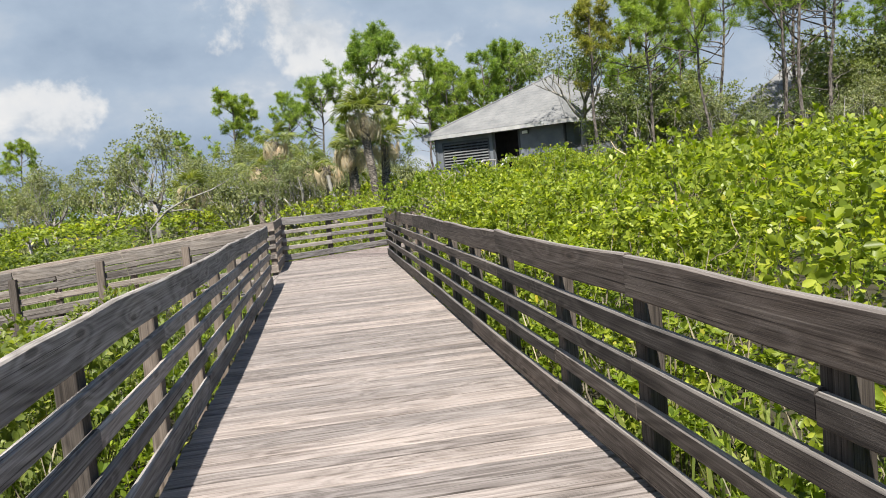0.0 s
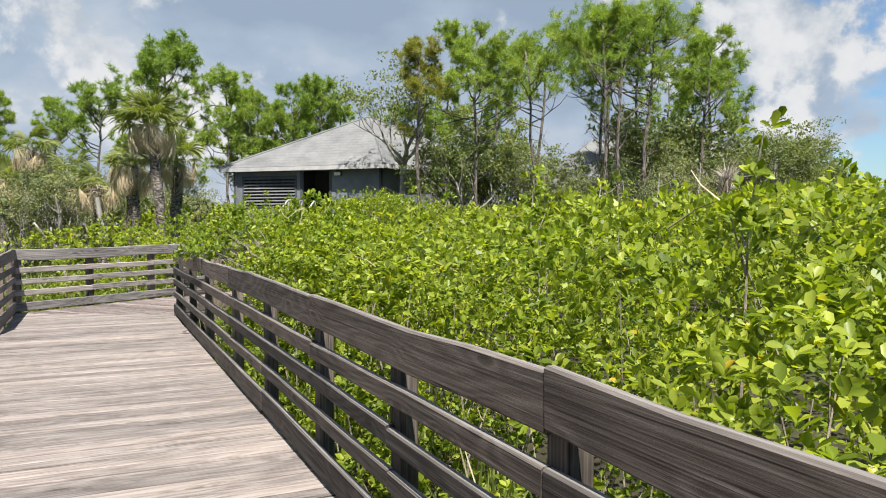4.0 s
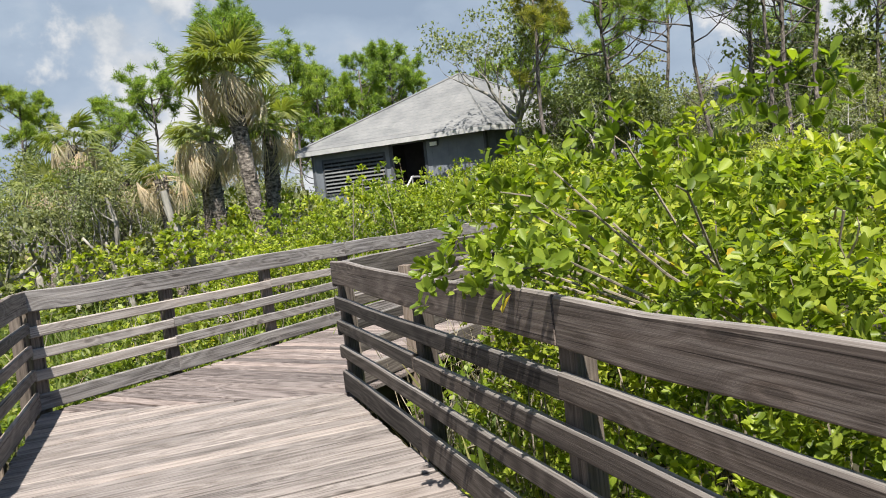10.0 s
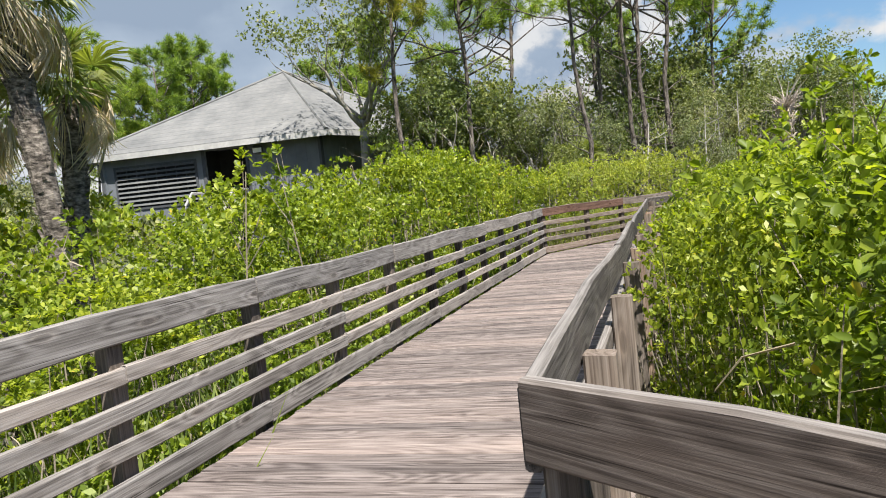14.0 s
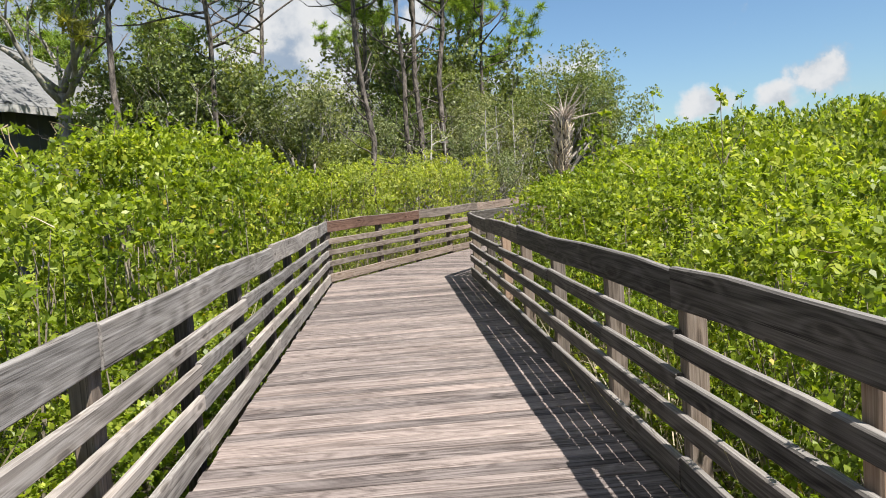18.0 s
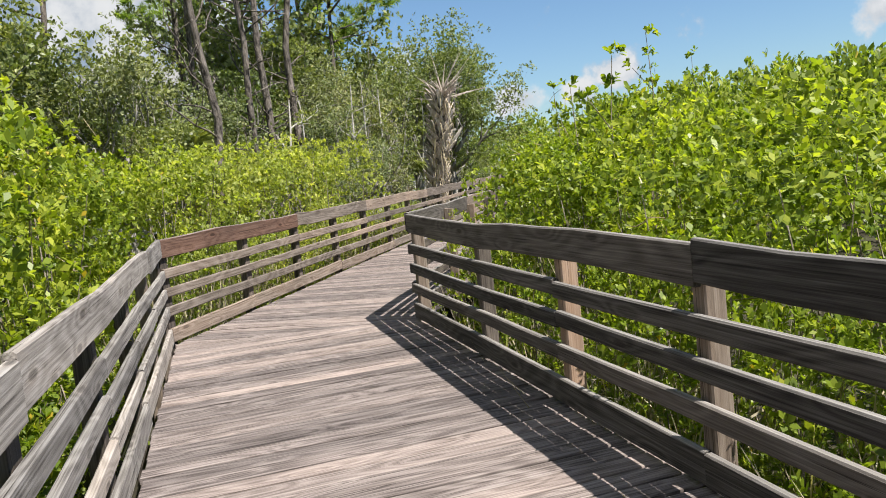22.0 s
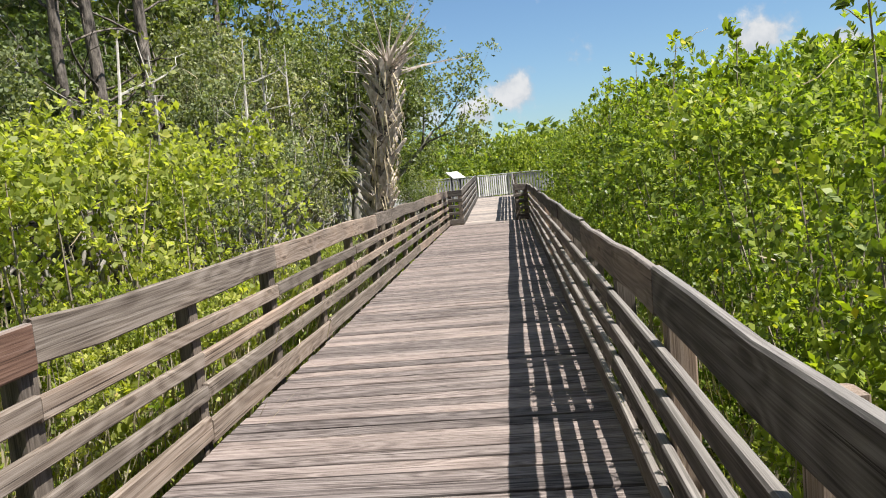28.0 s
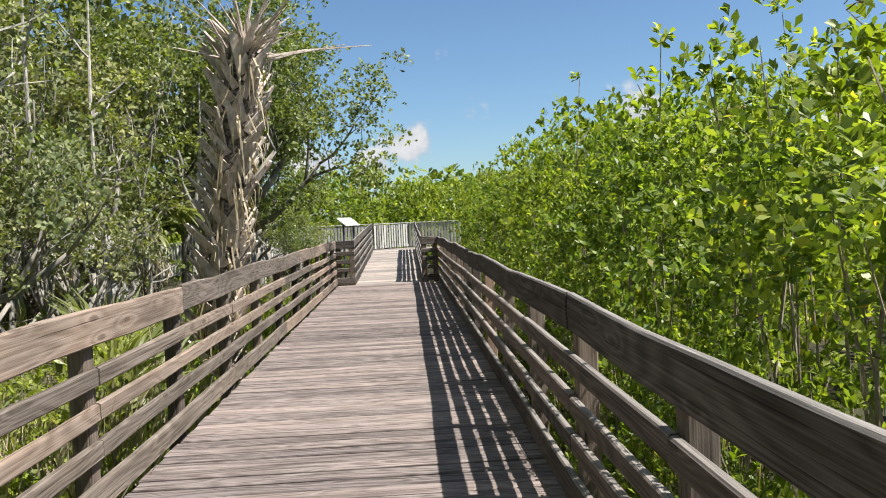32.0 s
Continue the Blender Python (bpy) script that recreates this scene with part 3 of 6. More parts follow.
def build_ground():
    xs = np.concatenate([[-2500, -800, -300, -150], np.arange(-80, 111, 2.5), [180, 330, 800, 2500]])
    ys = np.concatenate([[-2500, -800, -300, -100], np.arange(-30, 111, 2.5), [180, 330, 800, 2500]])
    verts = [(x, y, ground_height(x, y) if -80 <= x <= 110 and -30 <= y <= 110 else GROUND) for y in ys for x in xs]
    n = len(xs)
    faces = [(j * n + i, j * n + i + 1, (j + 1) * n + i + 1, (j + 1) * n + i) for j in range(len(ys) - 1) for i in range(n - 1)]
    me = bpy.data.meshes.new("ground")
    me.from_pydata(verts, [], faces)
    me.materials.append(MUD)
    for p in me.polygons:
        p.use_smooth = True
    tagged(new("ground", me), "dark muddy marsh ground under the mangroves", "ground", kind="structure")


build_ground()

# ---- railings ----
U_A = (Vector(R1) - Vector(R0)).normalized()
U_B = (Vector(K3) - Vector(K2)).normalized()
U_C = (Vector(E1) - Vector(K3)).normalized()
N_C = Vector((U_C.y, -U_C.x))
BRANCH = Vector((-0.9925, -0.122))
FALL = -0.085
RL, RR = Vector(E1) + N_C * 0.43, Vector(E2) - N_C * 0.40
TOP_LEN, TOP_Z = 10.6, 0.38
RL2, RR2 = RL + U_C * TOP_LEN, RR + U_C * TOP_LEN
NEAR_END, FAR_END = Vector(LE) + BRANCH * 8.6, Vector(K1) + BRANCH * 8.6

grey = "weathered grey timber railing with five boards on posts beside the deck"
SLIM = (0.09, 0.105)
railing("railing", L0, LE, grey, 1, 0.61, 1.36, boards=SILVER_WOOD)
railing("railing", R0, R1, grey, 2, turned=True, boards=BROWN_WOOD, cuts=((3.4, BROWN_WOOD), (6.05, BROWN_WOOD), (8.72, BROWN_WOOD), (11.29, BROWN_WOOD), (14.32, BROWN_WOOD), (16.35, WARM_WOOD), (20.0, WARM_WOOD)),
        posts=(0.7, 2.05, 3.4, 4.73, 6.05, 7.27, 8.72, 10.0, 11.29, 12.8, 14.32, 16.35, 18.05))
railing("railing", K1, K2, "short weathered railing between the two bends of the boardwalk", 3, 1.4, boards=LIGHT_WOOD, start=0.22)
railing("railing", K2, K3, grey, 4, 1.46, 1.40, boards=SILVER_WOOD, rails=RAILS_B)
# right-hand boards below are darker: their deck-side shade is put into the wood
railing("railing", R1, R2, grey, 5, turned=True, posts=(0.9, 2.25, 3.6, 4.92, 6.28, 7.5, 9.05, 10.45, 11.78, 13.18), boards=SHADE_RAIL_WOOD, rails=RAILS_B, stout=SLIM, post_wood=TAN_POST, crest=0.91)
railing("railing", K3, E1, "weathered grey timber railing with some boards still reddish brown", 6, 0.28, 1.53, boards=TAN_WOOD, cuts=((3.35, RED_WOOD),), rails=RAILS_B)
railing("railing", R2, E2, grey, 7, 0.18, 1.4, True, cuts=((2.98, SHADE_RAIL_WOOD), (5.77, WARM_WOOD), (8.57, SHADE_RAIL_WOOD)), boards=WARM_WOOD, rails=RAILS_B, stout=SLIM, post_wood=TAN_POST)
ramp_label = "weathered railing of the side ramp sloping down to the marsh"
railing("railing", (*LE, 0), (*NEAR_END, FALL * 8.6), ramp_label, 8, 1.37, 1.39, boards=LIGHT_WOOD)
railing("railing", (*K1, 0), (*FAR_END, FALL * 8.6), ramp_label, 9, 1.4, 1.45, True, boards=LIGHT_WOOD)
railing("railing", E1, RL, "short stub of railing that narrows the boardwalk to the ramp", 10, 9)
railing("railing", E2, RR, "short stub of railing that narrows the boardwalk to the ramp", 11, 9, turned=True)
railing("railing", (*RL, 0), (*RL2, TOP_Z), "weathered railing of the pale ramp up to the landing", 12, 1.5, 1.5)
railing("railing", (*RR, 0), (*RR2, TOP_Z), "weathered railing of the pale ramp up to the landing", 13, 1.5, 1.5, True)

# ---- thickets: leaves as small folded blades ----
rng = np.random.default_rng(7)


def unit(v):
    return v / np.maximum(np.linalg.norm(v, axis=-1, keepdims=True), 1e-9)


def blades(base, way, up, length, width, detail=2):
    """Folded leaves from base along way; up is the upper side. Gives vertices and faces (detail 2: eight corners, 1: a folded diamond)."""
    side = unit(np.cross(way, up))
    up = np.cross(side, way)
    L, W = length[:, None], width[:, None]
    if detail == 2:
        pts = [base, base + way * L * 0.45 + side * W * 0.42 + up * W * 0.12, base + way * L * 0.82 + side * W * 0.40 + up * W * 0.05,
               base + way * L - up * L * 0.10, base + way * L * 0.82 - side * W * 0.40 + up * W * 0.05, base + way * L * 0.45 - side * W * 0.42 + up * W * 0.12]
        face = np.array([[0, 1, 2, 3], [0, 3, 4, 5]])
    else:
        pts = [base, base + way * L * 0.6 + side * W * 0.5 + up * W * 0.1, base + way * L, base + way * L * 0.6 - side * W * 0.5 + up * W * 0.1]
        face = np.array([[0, 1, 2, 3]])
    v = np.stack(pts, 1)
    n, k = len(base), len(pts)
    f = (face[None] + (np.arange(n) * k)[:, None, None]).reshape(-1, 4)
    return v.reshape(-1, 3), f


def mesh_from(name, v, f, mat):
    me = bpy.data.meshes.new(name)
    f = np.asarray(f, dtype=np.int32)
    me.vertices.add(len(v))
    me.vertices.foreach_set("co", np.asarray(v, dtype=np.float32).ravel())
    me.loops.add(f.size)
    me.loops.foreach_set("vertex_index", f.ravel())
    me.polygons.add(len(f))
    me.polygons.foreach_set("loop_start", np.arange(0, f.size, f.shape[1], dtype=np.int32))
    me.update(calc_edges=True)
    me.materials.append(mat)
    return me


def sphere_dirs(n):
    return unit(rng.normal(size=(n, 3)))


def leafy_clump(centres, radii, per, leaves, size, detail, flat=0.8, lift=0.6):
    """Twigs on the outer shell of each lobe, each with a whorl of leaves."""
    V, F, n0 = [], [], 0
    for c, r in zip(centres, radii):
        d = sphere_dirs(per)
        d[:, 2] = np.where(d[:, 2] < -0.5, -d[:, 2], d[:, 2])
        rad = r * rng.uniform(0.45, 1.08, (per, 1)) ** 0.6
        tip = c + d * rad * np.array([1, 1, flat])
        axis = unit(d + np.array([0, 0, lift]) + rng.normal(scale=0.25, size=(per, 3)))
        base = np.repeat(tip, leaves, 0)
        ax = np.repeat(axis, leaves, 0)
        around = sphere_dirs(len(base))
        around = unit(around - ax * (around * ax).sum(1, keepdims=True))
        way = unit(around * rng.uniform(0.5, 1.0, (len(base), 1)) + ax * rng.uniform(0.25, 0.9, (len(base), 1)))
        base = base + ax * rng.uniform(-0.035, 0.045, (len(base), 1)) * (size / 0.09)
        length = size * rng.uniform(0.65, 1.2, len(base))
        v, f = blades(base, way, ax, length, length * rng.uniform(0.5, 0.62, len(base)), detail)
        V.append(v)
        F.append(f + n0)
        n0 += len(v)
    return np.concatenate(V), np.concatenate(F)


def shrub_lobes(r, h, count):
    """Lobes of a bush that stands on z = 0 and is h tall."""
    z = rng.uniform(0.16, 0.88, count) * h
    z[: count // 4] = h * rng.uniform(0.72, 0.9, count // 4)
    z[count // 4: count // 2] = h * rng.uniform(0.06, 0.34, count // 2 - count // 4)
    a = rng.uniform(0, math.tau, count)
    reach = r * np.sqrt(rng.uniform(0.05, 1, count)) * (1.0 - 0.45 * (z / h) ** 3)
    c = np.stack([np.cos(a) * reach, np.sin(a) * reach, z], 1)
    return c, rng.uniform(0.22, 0.42, count) * (0.6 + 0.4 * r)


def stems_mesh(lobes, thick=0.011, name="branchwork"):
    bm = bmesh.new()
    for c in lobes[::3]:
        foot = Vector((c[0] * 0.45 + rng.uniform(-0.2, 0.2), c[1] * 0.45 + rng.uniform(-0.2, 0.2), -0.15))
        top = Vector(c)
        mid = foot.lerp(top, 0.5) + Vector((rng.uniform(-0.2, 0.2), rng.uniform(-0.2, 0.2), rng.uniform(-0.05, 0.15)))
        tube(bm, [foot, foot.lerp(mid, 0.6), mid, mid.lerp(top, 0.6), top], [thick, thick * 0.85, thick * 0.7, thick * 0.5, thick * 0.25], 4)
    me = bpy.data.meshes.new(name)
    bm.to_mesh(me)
    bm.free()
    me.materials.append(TWIG)
    return me


def seg_gap(p, a, b):
    a, b = np.array(a), np.array(b)
    ab = b - a
    t = np.clip(((p - a) @ ab) / (ab @ ab), 0, 1)
    return np.linalg.norm(p - a - ab * t)


def mid2(a, b):
    return ((a[0] + b[0]) / 2, (a[1] + b[1]) / 2)


M0, M1, M2, M3 = mid2(L0, R0), mid2(K2, R1), mid2(K3, R2), mid2(E1, E2)
LINES = [(M0, (-2.3, 16.9)), ((-2.3, 16.9), M1), (M1, M2), (M2, M3), (M3, tuple(mid2(RL2, RR2))), (mid2(LE, K1), tuple(mid2(NEAR_END, FAR_END)))]


def gap_to_walk(x, y):
    p = np.array((x, y))
    return min(seg_gap(p, a, b) for a, b in LINES) - 1.22


def right_of_walk(x, y):
    """Whether a place lies to the right of the way walked."""
    best = min(LINES[:5], key=lambda s: seg_gap(np.array((x, y)), *s))
    d = np.subtract(best[1], best[0])
    return d[0] * (y - best[0][1]) - d[1] * (x - best[0][0]) < 0


def top_height(x, y):
    """How high the thicket stands here."""
    g = gap_to_walk(x, y)
    if right_of_walk(x, y) and (y > 20 or x > 8):
        c = (Vector((x, y)) - Vector(R2)).dot(U_C)
        return min(top_raw(x, y, g), (1.25 + 1.5 * max(0.1, g - 0.6)) if c > 0 else 1.0 + 1.9 * g)
    return top_raw(x, y, g)


def top_raw(x, y, g):
    wob = 0.28 * noise.noise((x * 0.35, y * 0.35, 1.7)) + 0.12 * noise.noise((x * 1.1, y * 1.1, 5.0))
    if right_of_walk(x, y):
        if y < 15 and x < 14:
            z = 1.5 + 0.09 * min(g, 6) - 0.15 * max(0, min(1, (y - 13) / 3))
        else:
            s = (Vector((x, y)) - Vector(M2)).dot(U_C)
            along = (Vector((x, y)) - Vector(R1)).dot(U_B)
            z = float(np.interp(along, (0, 3, 6, 10, 13), (1.3, 1.4, 1.55, 1.68, 1.68))) + 0.09 * min(g, 6) + float(np.interp(s, (0, 4, 7, 10, 13, 18), (0.0, 0.4, 0.64, 0.88, 1.12, 1.37)))
    else:
        if y < 17 + 0.2 * x and x < 2:
            z = 0.25 + 0.045 * min(g, 20) + (0.4 if g < 1.9 and y < 10 else 0.0)
        else:
            s = (Vector((x, y)) - Vector(K2)).dot(U_B)
            z = 0.9 if s < 1.5 else float(np.interp(s, (1.5, 5, 7, 9, 12, 15, 16.5, 18.5), (1.3, 1.85, 2.1, 2.25, 2.6, 2.9, 2.5, 2.2)))
            z -= 0.5 * max(0.0, min(1.0, (g - 1.5) / 4))
            if x < -3:
                z = 1.0 + 0.03 * min(g, 20)
            if x < 0.8 and y < 31:
                z = 0.25 + 0.07 * max(0.0, -3.5 - x) if x > -12 else z
            if 0.5 < s < 9 and g < 4.5:
                z = max(z if x >= 0.8 else 0.0, float(np.interp(s, (0, 2.6, 4, 7, 9), (0.1, 0.9, 1.5, 2.1, 2.25))))
            c = (Vector((x, y)) - Vector(K3)).dot(U_C)
            if 2.5 < c <= 9:
                z += 0.4 * min(1.0, (c - 2.5) / 1.5)
            if c > 9 and g < 9:
                z = 0.0
    return z + wob


def build_variants(count, r, h, lobes, per, leaves, size, detail):
    made = []
    for _ in range(count):
        c, rad = shrub_lobes(r, h, lobes)
        v, f = leafy_clump(c, rad, per, leaves, size, detail)
        made.append((v, f, c))
    return made


NEAR = build_variants(7, 0.85, 2.7, 24, 16, 7, 0.07, 2)
MID = build_variants(5, 0.9, 2.7, 21, 14, 7, 0.076, 1)
NEAR_MESH = [(mesh_from("foliage", v, f, MANGROVE_LEAF), stems_mesh(c)) for v, f, c in NEAR]
FINE_MESH = [(mesh_from("foliage", v, f, MANGROVE_LEAF), stems_mesh(c)) for v, f, c in build_variants(5, 0.85, 2.7, 26, 24, 7, 0.058, 1)]
PALE_MESH = [(mesh_from("foliage", v, f, PALE_LEAF), stems_mesh(c, 0.014)) for v, f, c in build_variants(5, 0.85, 2.7, 26, 20, 7, 0.06, 1)]
MID_MESH = [(mesh_from("foliage", v, f, MANGROVE_LEAF), stems_mesh(c)) for v, f, c in MID]
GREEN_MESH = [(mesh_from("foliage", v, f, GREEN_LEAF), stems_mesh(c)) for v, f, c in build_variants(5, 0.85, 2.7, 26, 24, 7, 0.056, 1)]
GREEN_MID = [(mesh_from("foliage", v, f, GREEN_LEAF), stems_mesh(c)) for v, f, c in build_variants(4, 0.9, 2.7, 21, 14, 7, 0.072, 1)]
LOWB = build_variants(4, 0.85, 1.3, 12, 16, 6, 0.08, 2)
LOW_MESH = [(mesh_from("foliage", v, f, LOW_LEAF), stems_mesh(c, 0.007)) for v, f, c in LOWB]
FARV = build_variants(6, 1.15, 2.7, 18, 14, 6, 0.106, 1)
LITE = build_variants(4, 1.25, 2.7, 14, 12, 5, 0.155, 1)


def plant_shrub(x, y, z_top, low, back=False, slim=1.0):
    base = ground_height(x, y) - 0.05
    tall = z_top - base
    if tall < 0.35:
        return
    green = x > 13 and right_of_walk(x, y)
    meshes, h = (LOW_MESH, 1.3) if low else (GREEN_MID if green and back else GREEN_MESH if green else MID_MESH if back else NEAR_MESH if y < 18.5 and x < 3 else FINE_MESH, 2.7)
    if x > 9.0 and not low and not right_of_walk(x, y):
        meshes = PALE_MESH
    leaves, stems = meshes[rng.integers(len(meshes))]
    root = thing("mangrove_shrub", "low marsh shrub with small green leaves" if low else "dense buttonwood shrub with small glossy green leaves" if green else "leafy mangrove shrub with bright yellow-green leaves", "shrub", "shrubs along the boardwalk", at=(x, y, base))
    s = tall / h
    w = 0.5 + 0.5 * s if not low else 0.75 + 0.25 * s
    w *= slim
    root.scale = (w * rng.uniform(0.9, 1.12), w * rng.uniform(0.9, 1.12), s)
    root.rotation_euler = (0, 0, rng.uniform(0, 6.28))
    part("branchwork", stems, None, root)
    part("foliage", leaves, None, root)


def rows_beside(a, b, away, gap, step):
    a, b = Vector(a), Vector(b)
    d = (b - a).normalized()
    n = Vector((-d.y, d.x)) * away
    k = int((b - a).length / step)
    for i in range(k + 1):
        p = a + d * (i + 0.5 + rng.uniform(-0.3, 0.3)) * step + n * (gap + rng.uniform(-0.15, 0.2))
        yield p.x, p.y


planted = []
for a, b, away in ((R0, R1, -1), (R1, R2, -1), (R2, E2, -1), (K2, K3, 1), (K3, E1, 1), (L0, LE, 1), (RR, RR2, -1), (RL, RL2, 1)):
    near = 1.05 if a is R0 else 1.32
    for gap, step in ((near, 0.85), (2.3, 1.15)):
        for x, y in rows_beside(a, b, away, gap, step):
            if gap_to_walk(x, y) < gap * 0.85 or len(planted) > 290:
                continue
            zt = top_height(x, y) - (0.18 if gap < 1.5 else 0)
            planted.append((x, y))
            plant_shrub(x, y, zt, zt < 0.9, gap > 2)

# a low skirt of leaves close to the outer railings
for a, b in ((R2, E2), (R1, R2)):
    for x, y in rows_beside(a, b, -1, 0.72, 0.75):
        if gap_to_walk(x, y) > 0.5 and math.dist((x, y), R1) > 2.2:
            plant_shrub(x, y, rng.uniform(0.8, 1.12), False, True, 0.58)

for s, gap, zt in ((2.75, 0.9, 1.45), (3.2, 0.66, 1.3), (4.2, 0.7, 1.3), (5.3, 0.7, 1.35), (6.5, 0.75, 1.35)):
    p_ = Vector(R1) + (Vector(R2) - Vector(R1)).normalized() * s + Vector((U_B.y, -U_B.x)) * gap
    plant_shrub(p_.x, p_.y, zt, False, False, 0.75)

for x, y in rows_beside(K3, (18.5, 33.1), 1, 0.85, 0.7):
    plant_shrub(x, y, rng.uniform(0.85, 1.35), False, True, 0.6)

# boughs that lean over the railing before the first bend
for x, y, zt in ((0.5, 12.4, 1.55), (0.8, 13.2, 1.5), (0.75, 14.4, 1.95), (1.15, 15.2, 1.95), (0.25, 13.9, 1.25), (0.2, 14.6, 1.3), (0.45, 16.5, 1.65), (0.95, 17.3, 1.75), (1.7, 18.3, 1.75), (1.5, 17.2, 1.8)):
    plant_shrub(x, y, zt, False)


def overhanging_bough():
    """Branches of the shrub by the bend that hang over the top board."""
    root = thing("mangrove_bough", "leafy mangrove bough hanging over the top board of the railing", "branch", at=(0.45, 14.2, 0.0))
    o = Vector((0.45, 14.2, 0.0))
    tips = []
    for x, y, z in ((-0.94, 14.32, 1.04), (-0.89, 14.28, 1.13), (-0.82, 14.1, 1.14), (-0.79, 13.85, 1.14), (-0.74, 13.6, 1.16), (-0.6, 14.45, 1.45), (-0.35, 14.75, 1.58), (-0.5, 13.9, 1.35), (-0.2, 14.1, 1.65), (-0.3, 13.4, 1.4), (-0.5, 15.0, 1.4), (-0.65, 14.9, 1.2)):
        p = Vector((x, y, z)) - o
        q = p * 0.5 + Vector((0, 0, 0.35))
        bm = bmesh.new()
        tube(bm, [Vector((0.15 + 0.25 * abs(math.sin(x * 40)), 0.5 * math.sin(y * 31), 0.35)), q, p.lerp(q, 0.25) + Vector((0, 0, 0.06)), p], [0.009, 0.007, 0.005, 0.003], 5)
        part("branch", bm, TWIG, root)
        tips.append(p)
        tips.append(p.lerp(q, 0.3) + Vector((0, 0, 0.05)))
    v, f = leafy_clump(np.array([tuple(p) for p in tips]), np.full(len(tips), 0.16), 8, 7, 0.066, 2)
    part("leaves", mesh_from("leaves", v, f, MANGROVE_LEAF), None, root)


overhanging_bough()


# thickets further off: joined
def thicket(name, label, spots, variants, mat, h0):
    V, F, n0 = [], [], 0
    for x, y, zt, wide in spots:
        base = ground_height(x, y)
        kit = LITE if variants is FARV and gap_to_walk(x, y) > 5.8 else variants
        v, f, _ = kit[rng.integers(len(kit))]
        a = rng.uniform(0, 6.28)
        ca, sa = math.cos(a), math.sin(a)
        s = (zt - base) / h0
        q = np.stack([(v[:, 0] * ca - v[:, 1] * sa) * wide + x, (v[:, 0] * sa + v[:, 1] * ca) * wide + y, v[:, 2] * s + base], 1)
        V.append(q)
        F.append(f + n0)
        n0 += len(v)
    if V:
        tagged(new(name, mesh_from(name, np.concatenate(V), np.concatenate(F), mat)), label, "thicket", kind="stuff")


right_spots, left_spots, low_spots, outer_spots = [], [], [], []
OUTER = build_variants(4, 1.3, 2.7, 10, 6, 4, 0.34, 1)
for x0 in np.arange(-60, 75, 3.4):
    for y0 in np.arange(-24, 70, 3.4):
        x, y = x0 + rng.uniform(-1.2, 1.2), y0 + rng.uniform(-1.2, 1.2)
        g = gap_to_walk(x, y)
        inside = 15 if right_of_walk(x, y) else 19
        if (g > inside or (y < 0 and g > 1.8)) and g < 34 and not (-2 < x < 15 and 41.5 < y < 56) and not (x < 6 and y > 22):
            outer_spots.append((x, y, min(2.2, 0.6 + top_height(x, y) * 0.6) if y > 0 else 0.9, 1.5))
for x0 in np.arange(-46, 62, 1.9):
    for y0 in np.arange(0, 60, 1.9):
        x, y = x0 + rng.uniform(-0.7, 0.7), y0 + rng.uniform(-0.7, 0.7)
        g = gap_to_walk(x, y)
        if g < 3.2 or g > (15 if right_of_walk(x, y) else 20) or (g > 11 and (int(x0 * 10) + int(y0 * 10)) % 2):
            continue
        if x < 2 and y < 6 and g > 8:
            continue
        if -2 < x < 15 and 41.5 < y < 56:
            continue
        zt = top_height(x, y)
        if zt < 0.1:
            continue
        spot = (x, y, zt, 1.0 if g < 11 else 1.45)
        (low_spots if zt < 1.25 else right_spots if right_of_walk(x, y) else left_spots).append(spot)
thicket("mangrove_thicket", "dense mangrove thicket of yellow-green leaves", [p for p in right_spots if p[0] <= 15], FARV, MANGROVE_LEAF, 2.7)
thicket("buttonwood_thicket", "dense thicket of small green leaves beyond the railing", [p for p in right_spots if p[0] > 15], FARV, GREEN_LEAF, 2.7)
thicket("mangrove_thicket", "dense green shrubs behind the boardwalk railing", left_spots, FARV, MANGROVE_LEAF, 2.7)
thicket("outer_thicket", "rougher green thicket away from the boardwalk", outer_spots, OUTER, LOW_LEAF, 2.7)
thicket("marsh_thicket", "low green marsh shrubs with some dry stalks", low_spots, FARV, LOW_LEAF, 2.7)


# ---- grass, seedlings and dry stalks under the railings ----
def tussocks(name, label, spots, per, tall, wide, mat, lean=0.35):
    p = np.array(spots)
    base = np.repeat(p, per, 0)
    base[:, :2] += rng.normal(scale=0.14, size=(len(base), 2))
    way = unit(np.stack([rng.normal(scale=lean, size=len(base)), rng.normal(scale=lean, size=len(base)), np.ones(len(base))], 1))
    up = unit(np.cross(way, sphere_dirs(len(base))))
    L = tall * rng.uniform(0.45, 1.15, len(base))
    if tall > 1.5:
        tip = base + way * L[:, None]
        clear = np.array([gap_to_walk(p[0], p[1]) > 0.22 for p in tip])
        base, way, up, L = base[clear], way[clear], up[clear], L[clear]
    v, f = blades(base, way, up, L, wide * rng.uniform(0.6, 1.3, len(base)), 1)
    tagged(new(name, mesh_from(name, v, f, mat)), label, "grass", kind="stuff")


def along_rails(sides, lo, hi, step):
    spots = []
    for a, b, away in sides:
        for x, y in rows_beside(a, b, away, 0.0, step):
            d = (Vector(b) - Vector(a)).normalized()
            n = Vector((-d.y, d.x)) * away
            g = rng.uniform(lo, hi)
            x, y = x + n.x * g, y + n.y * g
            if gap_to_walk(x, y) > 0.42:
                spots.append((x, y, ground_height(x, y)))
    return spots


